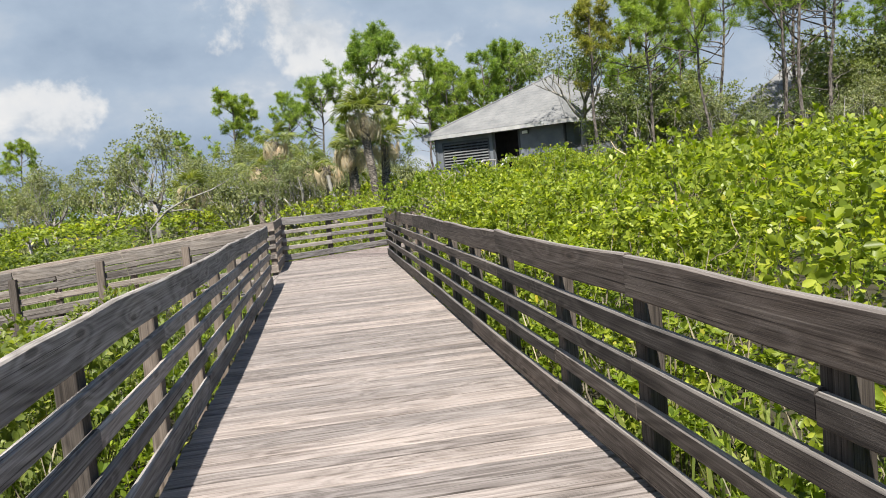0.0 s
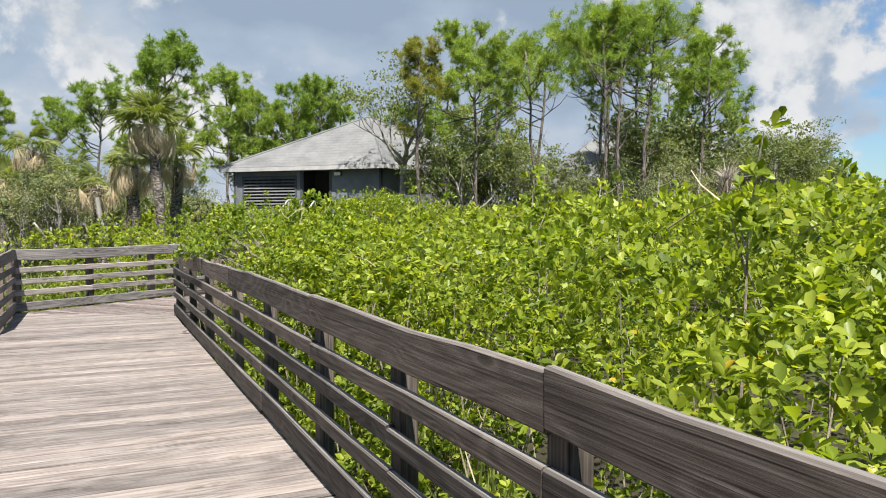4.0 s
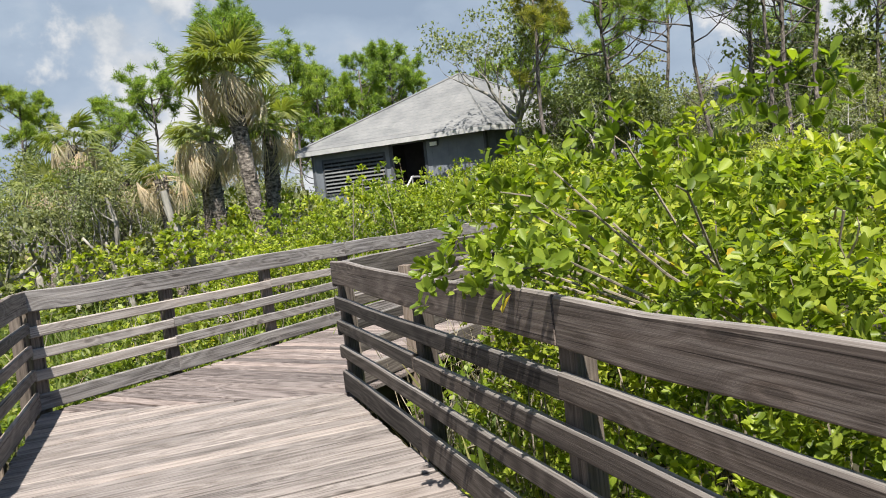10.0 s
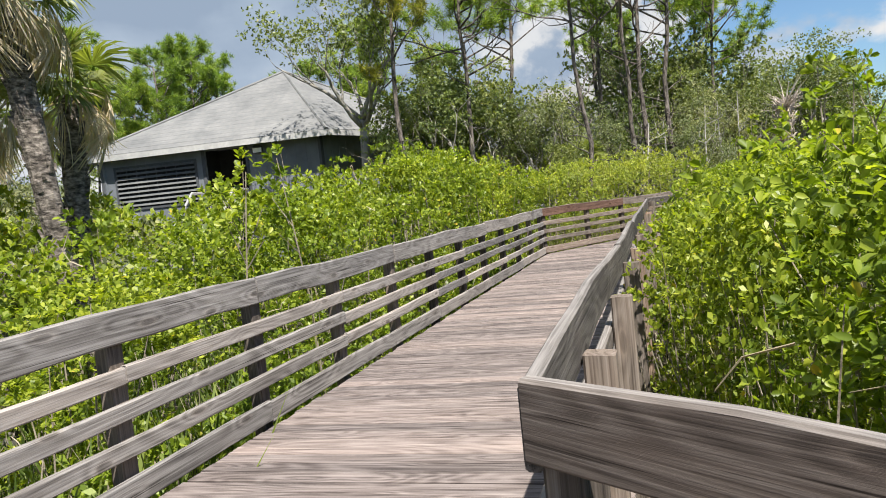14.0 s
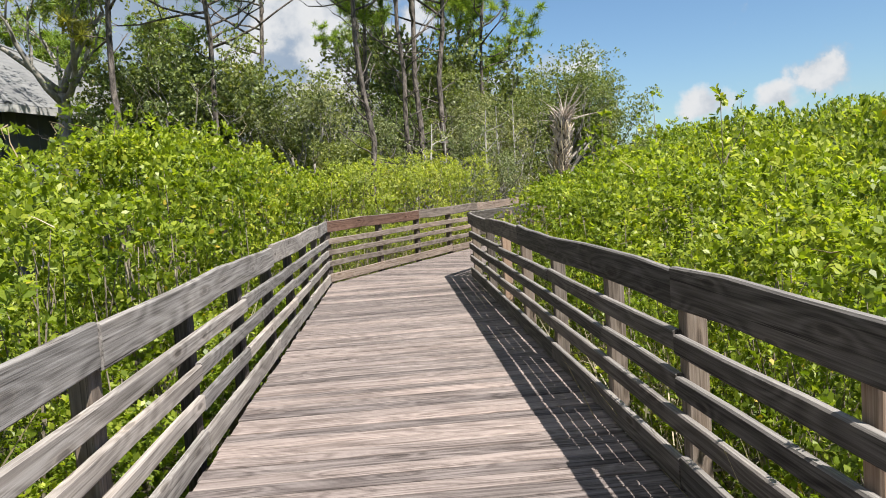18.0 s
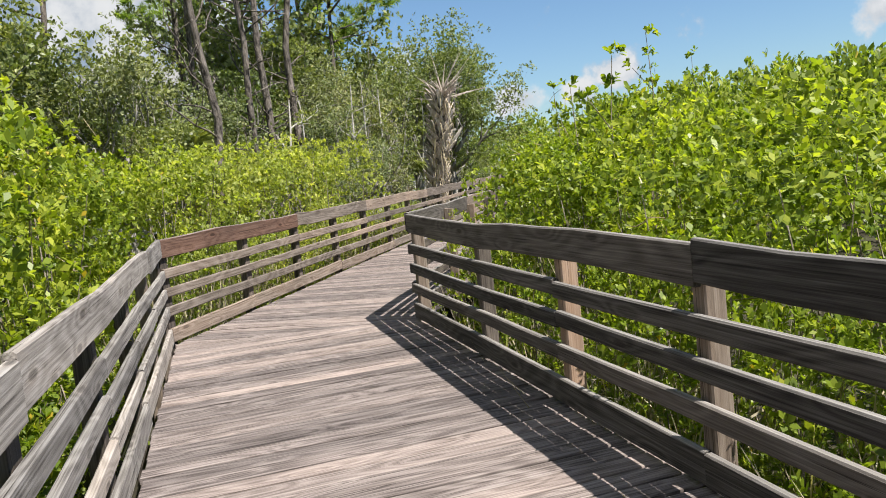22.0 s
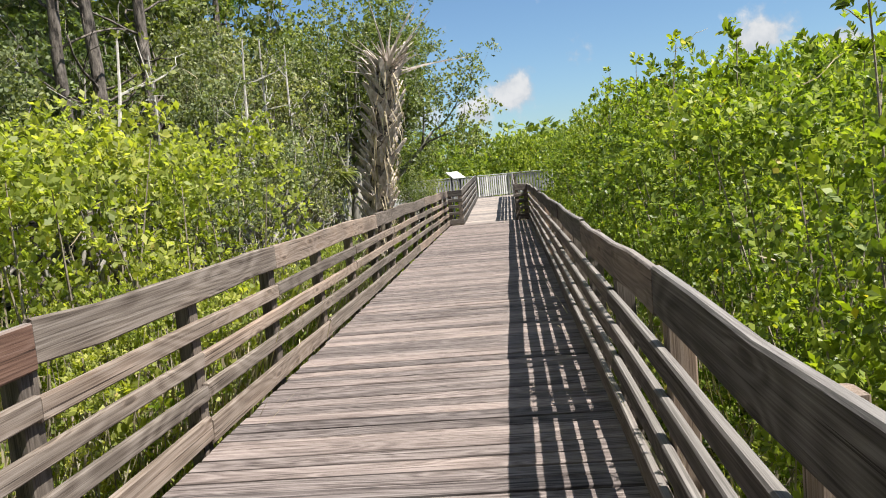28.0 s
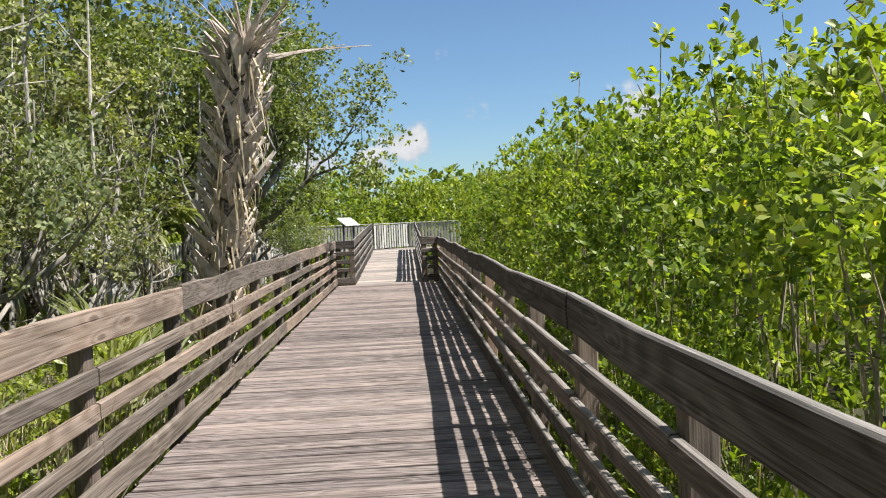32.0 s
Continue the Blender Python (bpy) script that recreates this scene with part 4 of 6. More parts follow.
LEFT_SIDES = [(L0, LE, 1), (K1, K2, 1), (K2, K3, 1), (K3, E1, 1)]
RIGHT_SIDES = [(R0, R1, -1), (R1, R2, -1), (R2, E2, -1)]
tussocks("marsh_grass", "bright green marsh grass under the railing", along_rails([(L0, LE, 1), (K1, K2, 1), (K3, E1, 1)], 0.3, 2.2, 0.15), 18, 0.9, 0.026, GRASS)
tussocks("marsh_grass", "green grass and seedlings under the mangroves", along_rails(RIGHT_SIDES, 0.3, 1.8, 0.2), 14, 0.85, 0.035, GRASS)
tussocks("dry_stalks", "thin dry straw-coloured stalks among the shrubs", along_rails(LEFT_SIDES + RIGHT_SIDES, 0.3, 1.8, 0.34), 4, 1.8, 0.011, DEAD_LEAF, 0.3)
tussocks("dry_grass", "straw-coloured dry grass and twigs behind the railing", along_rails([(R1, R2, -1), (R1, R2, -1), (R2, E2, -1)], 0.35, 1.1, 0.2), 10, 1.35, 0.012, DEAD_LEAF, 0.45)
spots = [(x, y, ground_height(x, y)) for x, y in zip(rng.uniform(-14, 0, 900), rng.uniform(15, 32, 900)) if gap_to_walk(x, y) > 0.3]
tussocks("marsh_grass", "open patch of pale green marsh grass", spots, 14, 1.15, 0.03, GRASS)


band = []
for _ in range(420):
    p_ = Vector(K3) + U_C * rng.uniform(5, 20) - N_C * (1.0 + rng.uniform(0.3, 4.2))
    band.append((p_.x, p_.y, ground_height(p_.x, p_.y)))
tussocks("marsh_grass", "tall pale green grass under the thin trees", band[:260], 14, 1.35, 0.028, GRASS)
tussocks("dry_grass", "straw-coloured dry grass and pale stems under the leafy shrubs", along_rails([(K3, (20.0, 33.54), 1), (K3, (20.0, 33.54), 1)], 0.35, 1.4, 0.16), 10, 1.5, 0.014, DEAD_LEAF, 0.4)
tussocks("dry_grass", "tall straw-coloured dry grass under the thin trees", band[260:], 12, 1.45, 0.02, DEAD_LEAF)


# low bushy seedlings close under the rails
def seedlings():
    V, F, n0 = [], [], 0
    for x, y, z in along_rails(LEFT_SIDES + RIGHT_SIDES + [(K2, K3, 1), (K2, K3, 1)], 0.25, 1.0, 0.30):
        h = rng.uniform(0.5, 0.95)
        c = np.array([[x + rng.normal(scale=0.1), y + rng.normal(scale=0.1), z + h * k] for k in (0.45, 0.75, 1.0)])
        v, f = leafy_clump(c, np.array([0.2, 0.22, 0.18]), 6, 6, 0.072, 1)
        V.append(v)
        F.append(f + n0)
        n0 += len(v)
    tagged(new("mangrove_seedlings", mesh_from("mangrove_seedlings", np.concatenate(V), np.concatenate(F), MANGROVE_LEAF)), "bright leafy seedlings crowding under the railing", "undergrowth", kind="stuff")


seedlings()


# ---- lone shoots that stand above the thicket ----
def shoot(x, y, top, seed):
    r = random.Random(seed)
    base = ground_height(x, y)
    tall = top - base
    root = thing("mangrove_shoot", "thin mangrove shoot with leaf whorls rising above the thicket", "shrub", "tall shoots", at=(x, y, base))
    bm = bmesh.new()
    bend = Vector((r.uniform(-0.2, 0.2), r.uniform(-0.2, 0.2), 0))
    pts = [Vector((0, 0, -0.1)) + bend * (k / 6) ** 2 + Vector((r.uniform(-0.02, 0.02), r.uniform(-0.02, 0.02), tall * k / 6)) for k in range(7)]
    tube(bm, pts, [0.016 - 0.002 * k for k in range(7)], 5)
    c = [pts[6], pts[5].lerp(pts[6], 0.5), pts[5]]
    for k in range(3):
        foot = pts[4].lerp(pts[5], r.random())
        tip = foot + Vector((r.uniform(-0.25, 0.25), r.uniform(-0.25, 0.25), r.uniform(0.2, 0.45)))
        tube(bm, [foot, tip], [0.007, 0.004], 4)
        c.append(tip)
    part("stem", bm, TWIG, root)
    v, f = leafy_clump(np.array([tuple(p) for p in c]), np.full(len(c), 0.09), 3, 7, 0.085, 2)
    part("leaves", mesh_from("leaves", v, f, MANGROVE_LEAF), None, root)


for k, (x, y, top) in enumerate(((12.2, 26.1, 2.95), (13.3, 27.8, 2.5), (10.4, 26.3, 2.5), (7.6, 23.2, 2.3), (3.4, 19.7, 2.3), (4.3, 19.7, 2.4), (2.9, 19.2, 2.1), (4.8, 16.2, 2.3), (17.6, 26.6, 3.2), (22.0, 28.2, 3.5),
                                 (15.1, 28.4, 2.4), (17.1, 29.1, 2.65), (20.4, 29.7, 2.95), (23.4, 30.6, 3.2), (18.4, 28.8, 2.45), (20.4, 29.1, 2.8), (11.2, 26.8, 2.35), (2.7, 11.6, 2.1), (3.3, 12.8, 2.2), (2.4, 7.8, 2.1), (-0.4, 23.9, 2.2), (0.3, 23.5, 2.2), (0.9, 25.6, 2.4), (-0.7, 22.4, 2.0))):
    shoot(x, y, top, 500 + k)


# grey, moss-hung scrub round the palms
scrub = []
for x, y, z in ((-4.6, 26.4, 1.5), (-5.6, 27.6, 2.1), (-7.2, 28.6, 2.4), (-8.6, 30.2, 2.3), (-10.4, 31.0, 2.2), (-6.4, 30.8, 2.7), (-3.6, 28.6, 2.0), (-12.6, 33.0, 2.4), (-14.5, 34.5, 2.6), (-9.4, 33.6, 2.9), (-17, 36, 2.6), (-20, 37, 2.6), (-0.4, 29.0, 1.4), (0.6, 33.5, 2.0), (-1.8, 33.0, 2.6)):
    scrub.append((x, y, z, 0.9))
thicket("grey_scrub", "tangle of grey moss-hung twigs round the palms", scrub, FARV, SCRUB_LEAF, 2.7)


# pale dead sticks caught among the leaves
def sticks():
    bm = bmesh.new()
    r = random.Random(77)
    for x, y, z in along_rails(RIGHT_SIDES + LEFT_SIDES[2:], 0.6, 1.5, 0.34):
        top = max(0.4, top_height(x, y))
        p = Vector((x, y, r.uniform(-0.4, top)))
        for k in range(r.choice((1, 2, 3))):
            d = Vector((r.uniform(-1, 1), r.uniform(-1, 1), r.uniform(-0.5, 1))).normalized()
            L = r.uniform(0.1, 0.28)
            q = p + d * L
            if gap_to_walk(q.x, q.y) < 0.25:
                continue
            tube(bm, [p, p + d * L * 0.5 + Vector((r.uniform(-0.03, 0.03), r.uniform(-0.03, 0.03), r.uniform(-0.03, 0.03))), q], [0.005, 0.0035, 0.002], 3)
            p = q
    me = bpy.data.meshes.new("dead_sticks")
    bm.to_mesh(me)
    bm.free()
    me.materials.append(DEAD_LEAF)
    tagged(new("dead_sticks", me), "pale dry broken sticks caught among the leaves", "sticks", kind="stuff")


sticks()


def dead_brush(a, b, lo, hi, count, seed):
    """Grey-brown fallen branches heaped between the railing and the shrubs."""
    bm = bmesh.new()
    r = random.Random(seed)
    a, b = Vector(a), Vector(b)
    d = (b - a).normalized()
    n = Vector((d.y, -d.x))
    for _ in range(count):
        q = a + d * r.uniform(0, (b - a).length) + n * r.uniform(lo, hi)
        p = Vector((q.x, q.y, ground_height(q.x, q.y) + r.uniform(0.0, 0.75)))
        way = Vector((r.uniform(-1, 1), r.uniform(-1, 1), r.uniform(-0.15, 0.55))).normalized()
        pts, L = [p], r.uniform(0.12, 0.3)
        for k in range(3):
            way = (way + Vector((r.uniform(-0.35, 0.35), r.uniform(-0.35, 0.35), r.uniform(-0.3, 0.25)))).normalized()
            pts.append(pts[-1] + way * L)
        if any(gap_to_walk(p.x, p.y) < 0.3 for p in pts):
            continue
        thick = r.choice((0.003, 0.004, 0.005, 0.009))
        tube(bm, pts, [thick, thick * 0.8, thick * 0.6, thick * 0.3], 3)
    me = bpy.data.meshes.new("dead_brush")
    bm.to_mesh(me)
    bm.free()
    me.materials.append(DEAD_LEAF)
    tagged(new("dead_brush", me), "grey-brown fallen twigs heaped behind the railing", "sticks", kind="stuff")


dead_brush(R1, R2, 0.3, 1.7, 1500, 81)
dead_brush(R2, E2, 0.3, 1.1, 900, 82)

# ---- trees ----
def limbs(bm, start, way, length, radius, depth, rnd, tips, bend=0.25, fork=(2, 3), spread=0.7, rise=0.15, shrink=0.68, sides=6):
    """A limb that wanders and forks; its ends are added to tips."""
    pts, p, d = [Vector(start)], Vector(start), Vector(way).normalized()
    n = 4
    for _ in range(n):
        d = (d + Vector((rnd.uniform(-bend, bend), rnd.uniform(-bend, bend), rnd.uniform(-bend, bend) + rise * 0.3))).normalized()
        p = p + d * length / n
        pts.append(p.copy())
    radii = [radius * (1 - 0.5 * i / n) for i in range(n + 1)]
    if depth == 0:
        tips.append(pts[-1])
        tube(bm, [pts[0], pts[2], pts[4]], [radii[0], radii[2], radii[4]], 3)
        return
    tube(bm, pts, radii, max(3, sides))
    if depth == 1:
        tips.append(pts[-2])
    for _ in range(rnd.randint(*fork)):
        k = rnd.choice((2, 3, 4, 4))
        q = Vector((rnd.uniform(-1, 1), rnd.uniform(-1, 1), rnd.uniform(-0.4, 0.8) + rise)).normalized()
        limbs(bm, pts[k], (d * (1 - spread * 0.5) + q * spread), length * shrink * rnd.uniform(0.8, 1.15), radii[k] * 0.68, depth - 1, rnd, tips, bend, fork, spread, rise, shrink, sides - 1)


def done(bm, name, mat):
    me = bpy.data.meshes.new(name)
    bm.to_mesh(me)
    bm.free()
    for p in me.polygons:
        p.use_smooth = True
    me.materials.append(mat)
    return me


def needle_tufts(tips, per, size, mat, wide=0.03, name="needles"):
    """Brushes of needles: thin blades that stand out on all sides of a tip, more upward."""
    t = np.array([tuple(p) for p in tips])
    base = np.repeat(t, per, 0)
    way = sphere_dirs(len(base)) + np.array([0, 0, 0.35])
    way = unit(way)
    side = unit(np.cross(way, sphere_dirs(len(base))))
    L = size * rng.uniform(0.6, 1.15, (len(base), 1))
    base = base + way * L * 0.12
    w = wide * size / 0.36
    v = np.stack([base - side * w * 0.5, base + side * w * 0.5, base + way * L], 1).reshape(-1, 3)
    f = np.arange(len(v)).reshape(-1, 3)
    return mesh_from(name, v, f, mat)


def pine_variant(seed, tall, crown, gold=False, sparse=1.0, wide=1.0, girth=0.105, needle=0.035, snags=3):
    """Trunk and needles of a slash pine that is tall metres high; its boughs start at crown of that height."""
    rnd = random.Random(seed)
    bm, tips = bmesh.new(), []
    pts = [Vector((0, 0, -0.3))]
    lean = Vector((rnd.uniform(-0.05, 0.05), rnd.uniform(-0.05, 0.05), 1))
    for i in range(1, 9):
        pts.append(Vector((lean.x * tall * i / 8 + rnd.uniform(-0.12, 0.12), lean.y * tall * i / 8 + rnd.uniform(-0.12, 0.12), tall * i / 8)))
    tube(bm, pts, [girth * tall / 12 * (1 - 0.75 * i / 8) + 0.02 for i in range(9)], 8)
    count = int(16 * sparse)
    for i in range(count):
        h = crown + (1 - crown) * ((i + rnd.random()) / count) ** 0.85
        k = min(7, int(h * 8))
        at = pts[k].lerp(pts[k + 1], h * 8 - k)
        a = rnd.uniform(0, math.tau)
        reach = wide * tall * 0.19 * (1.15 - 0.75 * (h - crown) / (1 - crown)) * rnd.uniform(0.7, 1.2)
        limbs(bm, at, (math.cos(a), math.sin(a), rnd.uniform(0.0, 0.55)), reach, 0.045 * tall / 12, 2, rnd, tips, 0.3, (2, 3), 0.75, 0.35, 0.55, 4)
    # dead, bare boughs below the crown
    for i in range(snags):
        h = rnd.uniform(0.28, crown)
        k = min(7, int(h * 8))
        a = rnd.uniform(0, math.tau)
        limbs(bm, pts[k].lerp(pts[k + 1], h * 8 - k), (math.cos(a), math.sin(a), rnd.uniform(-0.1, 0.6)), tall * rnd.uniform(0.06, 0.13), 0.026 * tall / 12, 2, rnd, [], 0.35, (1, 3), 0.8, 0.2, 0.6, 4)
    for i in range(3):
        k = Vector((rnd.uniform(-0.5, 0.5), rnd.uniform(-0.5, 0.5), -rnd.uniform(0, 0.8)))
        tips.append(pts[8] + k)
    extra = []
    for p in tips:
        for _ in range(2):
            extra.append(p + Vector((rnd.uniform(-0.3, 0.3), rnd.uniform(-0.3, 0.3), rnd.uniform(-0.1, 0.25))))
    return done(bm, "trunk", BARK), needle_tufts(tips + extra, 40, 0.33, GOLD_NEEDLE if gold else PINE_NEEDLE, needle)


PINES = [pine_variant(s, 12, c) for s, c in ((1, 0.50), (2, 0.56), (3, 0.44), (4, 0.60))]
DOME_PINE = pine_variant(6, 12, 0.58, sparse=1.7, wide=1.15)
THIN_PINE = pine_variant(9, 12, 0.66, sparse=0.6, girth=0.09, needle=0.02, snags=9)
LONE_PINE = pine_variant(6, 12, 0.42, sparse=1.5)
TALL_PINE = pine_variant(15, 12, 0.59, sparse=0.9, wide=1.1, needle=0.022, snags=12)
BIG_PINE = pine_variant(18, 12, 0.52, sparse=1.05, wide=1.2, needle=0.024, snags=11)
TOP_PINE = pine_variant(16, 12, 0.72, sparse=0.9, wide=1.1, needle=0.022, snags=12)
GOLD_PINE = pine_variant(12, 12, 0.62, gold=True, sparse=0.8, wide=0.72)


def pine(x, y, tall, variant, label="tall slash pine with tufted green needle crown behind the thicket", tilt=(0, 0)):
    root = thing("pine_tree", label, "tree", "pines", at=(x, y, ground_height(x, y)))
    trunk, needles = variant
    s = (tall - GROUND) / 12
    root.scale = (s, s, s)
    root.rotation_euler = (*tilt, rng.uniform(0, 6.28) if tilt == (0, 0) else 0.0)
    part("trunk", trunk, None, root)
    part("crown", needles, None, root)


def broad_variant(seed, tall, spread, mat, lobe=0.62, per=20, leaf=0.14, bark=None, depth=3, lean=(0, 0), droop=0.0, bole=0.34):
    rnd = random.Random(seed)
    bm, tips = bmesh.new(), []
    trunk = [Vector((0, 0, -0.3)), Vector((lean[0] * 0.2 + rnd.uniform(-0.1, 0.1), lean[1] * 0.2, tall * bole * 0.47)), Vector((lean[0] * 0.5, lean[1] * 0.5 + rnd.uniform(-0.15, 0.15), tall * bole))]
    tube(bm, trunk, [0.026 * tall, 0.02 * tall, 0.017 * tall], 8)
    for i in range(6):
        a = i * math.tau / 6 + rnd.uniform(-0.4, 0.4)
        limbs(bm, trunk[-1] if i % 2 else trunk[-2].lerp(trunk[-1], 0.6 if bole < 0.5 else 0.9), (math.cos(a) * spread + lean[0] * 0.3, math.sin(a) * spread + lean[1] * 0.3, rnd.uniform(0.5, 1.2)), tall * 0.27, 0.011 * tall, depth, rnd, tips, 0.3, (2, 3), 0.7, 0.3, 0.66, 5)
    c = np.array([tuple(p) for p in tips])
    keep = rng.permutation(len(c))[:110]
    c = c[keep]
    if droop:
        low = c[np.linalg.norm(c[:, :2], axis=1) > 0.25 * tall] - np.array([0, 0, 1.0]) * droop
        c = np.concatenate([c, low + rng.normal(scale=0.25, size=low.shape), low * np.array([1, 1, 0.9])])
    v, f = leafy_clump(c, rng.uniform(0.6, 1.15, len(c)) * lobe * tall / 7, per, 4, leaf * 1.1, 1, 0.75, 0.15)
    return done(bm, "trunk", bark or GREY_BARK), mesh_from("crown", v, f, mat)


OAKS = [broad_variant(31, 7.5, 1.0, OAK_LEAF, 0.50, 16, 0.105), broad_variant(32, 6.5, 0.8, OAK_LEAF, 0.48, 16, 0.105), broad_variant(33, 7.0, 0.9, OAK_LEAF, 0.46, 16, 0.10), broad_variant(34, 6.0, 1.25, OAK_LEAF, 0.44, 16, 0.095)]
BACK_OAKS = [broad_variant(51, 8.0, 0.9, OAK_LEAF, 0.62, 10, 0.15), broad_variant(52, 7.5, 1.0, OAK_LEAF, 0.6, 10, 0.14)]
HIGH_OAK = broad_variant(37, 7.5, 0.9, OAK_LEAF, 0.42, 14, 0.095, bole=0.62)
NEAR_OAK = broad_variant(36, 6.0, 1.15, OAK_LEAF, 0.46, 26, 0.06, droop=0.8)
BARE = [broad_variant(41, 6.5, 0.8, MOSS, 0.40, 13, 0.085), broad_variant(42, 6.0, 0.9, OAK_LEAF, 0.35, 12, 0.08)]


def broadleaf(x, y, tall, variant, base, label):
    root = thing("oak_tree", label, "tree", "broadleaf trees", at=(x, y, ground_height(x, y)))
    s = (tall - GROUND) / base
    root.scale = (s, s, s)
    root.rotation_euler = (0, 0, rng.uniform(0, 6.28))
    part("trunk", variant[0], None, root)
    part("crown", variant[1], None, root)


pine(-12.2, 46.5, 7.9, LONE_PINE, "lone slash pine with a broad flat-topped crown")
pine(-2.9, 46.3, 10.2, DOME_PINE, "slash pine with a broad dense crown behind the palms")
for x, y, tall, k in ((1.2, 58.5, 10.2, 2), (6.4, 62.6, 11.6, 1), (-11.2, 57.3, 8.6, 1), (-8.0, 53.8, 9.2, 3), (-30, 55, 7.0, 0), (0.0, 56.3, 10.8, 2), (2.0, 62.2, 10.8, 2), (4.1, 62.1, 10.8, 1), (6.7, 63.8, 12.0, 2), (8.8, 65.5, 11.0, 2),
                      (0.9, 60, 8.6, 2), (3.0, 60, 8.8, 0), (5.4, 62, 9.2, 2), (-3.4, 52, 7.6, 2), (-19.5, 58, 6.6, 1), (-24, 62, 6.6, 2), (-5.8, 50, 6.2, 2)):
    pine(x, y, tall, PINES[k])
for x, y, tall, k in ((11.0, 38.3, 9.8, 4), (18.1, 37.2, 11.0, 7), (17.5, 37.2, 11.2, 5), (19.6, 37.9, 11.6, 6), (24.3, 40.0, 10.4, 1), (20.6, 42.5, 12.4, 8), (16.6, 44.3, 11.6, 6), 
                      (22.6, 43.2, 12.4, 8), (27.5, 43.0, 12.0, 0), (33, 57, 12.5, 1), (19.0, 40.4, 10.6, 8), (15.2, 57.5, 12.0, 2)):
    pine(x, y, tall, (PINES + [DOME_PINE, THIN_PINE, TALL_PINE, BIG_PINE, TOP_PINE])[k], "tall slash pine with a bare trunk beside the grey building")
pine(12.4, 33.4, 8.6, THIN_PINE, "slender leaning pine with a bare grey trunk behind the railing", (0.02, -0.09))
pine(8.0, 37.3, 9.3, GOLD_PINE, "slender pine with yellowing needles in front of the building")
for x, y, tall, k in ((11.0, 40.8, 6.2, 0), (10.6, 39.9, 5.4, 1), (13.2, 39.8, 6.0, 2), (15.4, 39.6, 5.2, 1), (14.4, 36.8, 3.8, 3), (19.6, 39.2, 5.6, 2), (12.2, 42.0, 6.6, 1),
                      (21.4, 41.2, 6.4, 0), (23.4, 42.0, 6.4, 2), (17.6, 40.6, 5.0, 1), (16.6, 38.6, 3.6, 3), (10.0, 36.6, 2.9, 3), (14.2, 43.2, 7.0, 1), (11.6, 41.0, 7.4, 1),
                      (30.0, 38.6, 6.6, 1), (32.2, 39.6, 6.2, 0), (24.6, 42.5, 7.0, 2), (36.0, 43.5, 5.4, 0), (34.6, 40.6, 4.2, 1), (37.4, 41.6, 3.4, 2)):
    broadleaf(x, y, tall, OAKS[k], (7.5, 6.5, 7.0, 6.0)[k], "live oak with small dark grey-green leaves and open boughs")
broadleaf(7.9, 40.2, 7.8, HIGH_OAK, 7.5, "open live oak whose boughs reach over the roof corner")
for x, y, tall in ((26.7, 37.7, 7.0), (24.3, 38.8, 6.8), (29.2, 38.1, 7.4), (28.3, 39.1, 7.2)):
    broadleaf(x, y, tall, NEAR_OAK, 6.0, "spreading live oak whose small-leaved boughs hang over the railing")
for x, y, tall, k in ((22.2, 41.6, 8.6, 1), (25.4, 41.4, 8.4, 0), (28.6, 42.2, 7.6, 1), (31.4, 42.0, 6.8, 0), (24.6, 43.8, 9.2, 0)):
    broadleaf(x, y, tall, BACK_OAKS[k], (8.0, 7.5)[k], "tall leafy oak in the grove beside the buildings")
for x, y, tall, k in ((33.6, 38.9, 2.1, 1), (31.9, 38.2, 1.8, 0), (-6.0, 40.5, 3.6, 2), (-9.5, 38.5, 3.4, 2), (-12.5, 42.5, 4.0, 0), (-3.5, 39.0, 3.2, 2)):
    broadleaf(x, y, tall, OAKS[k], (7.5, 6.5, 7.0, 6.0)[k], "low rounded oak bush with dark grey-green leaves")
for x, y, tall in ((13.0, 53, 8.6), (17.0, 52, 9.2), (10.8, 54.5, 8.8)):
    pine(x, y, tall, PINES[2], "young slash pine with a full low crown among the tall pines")
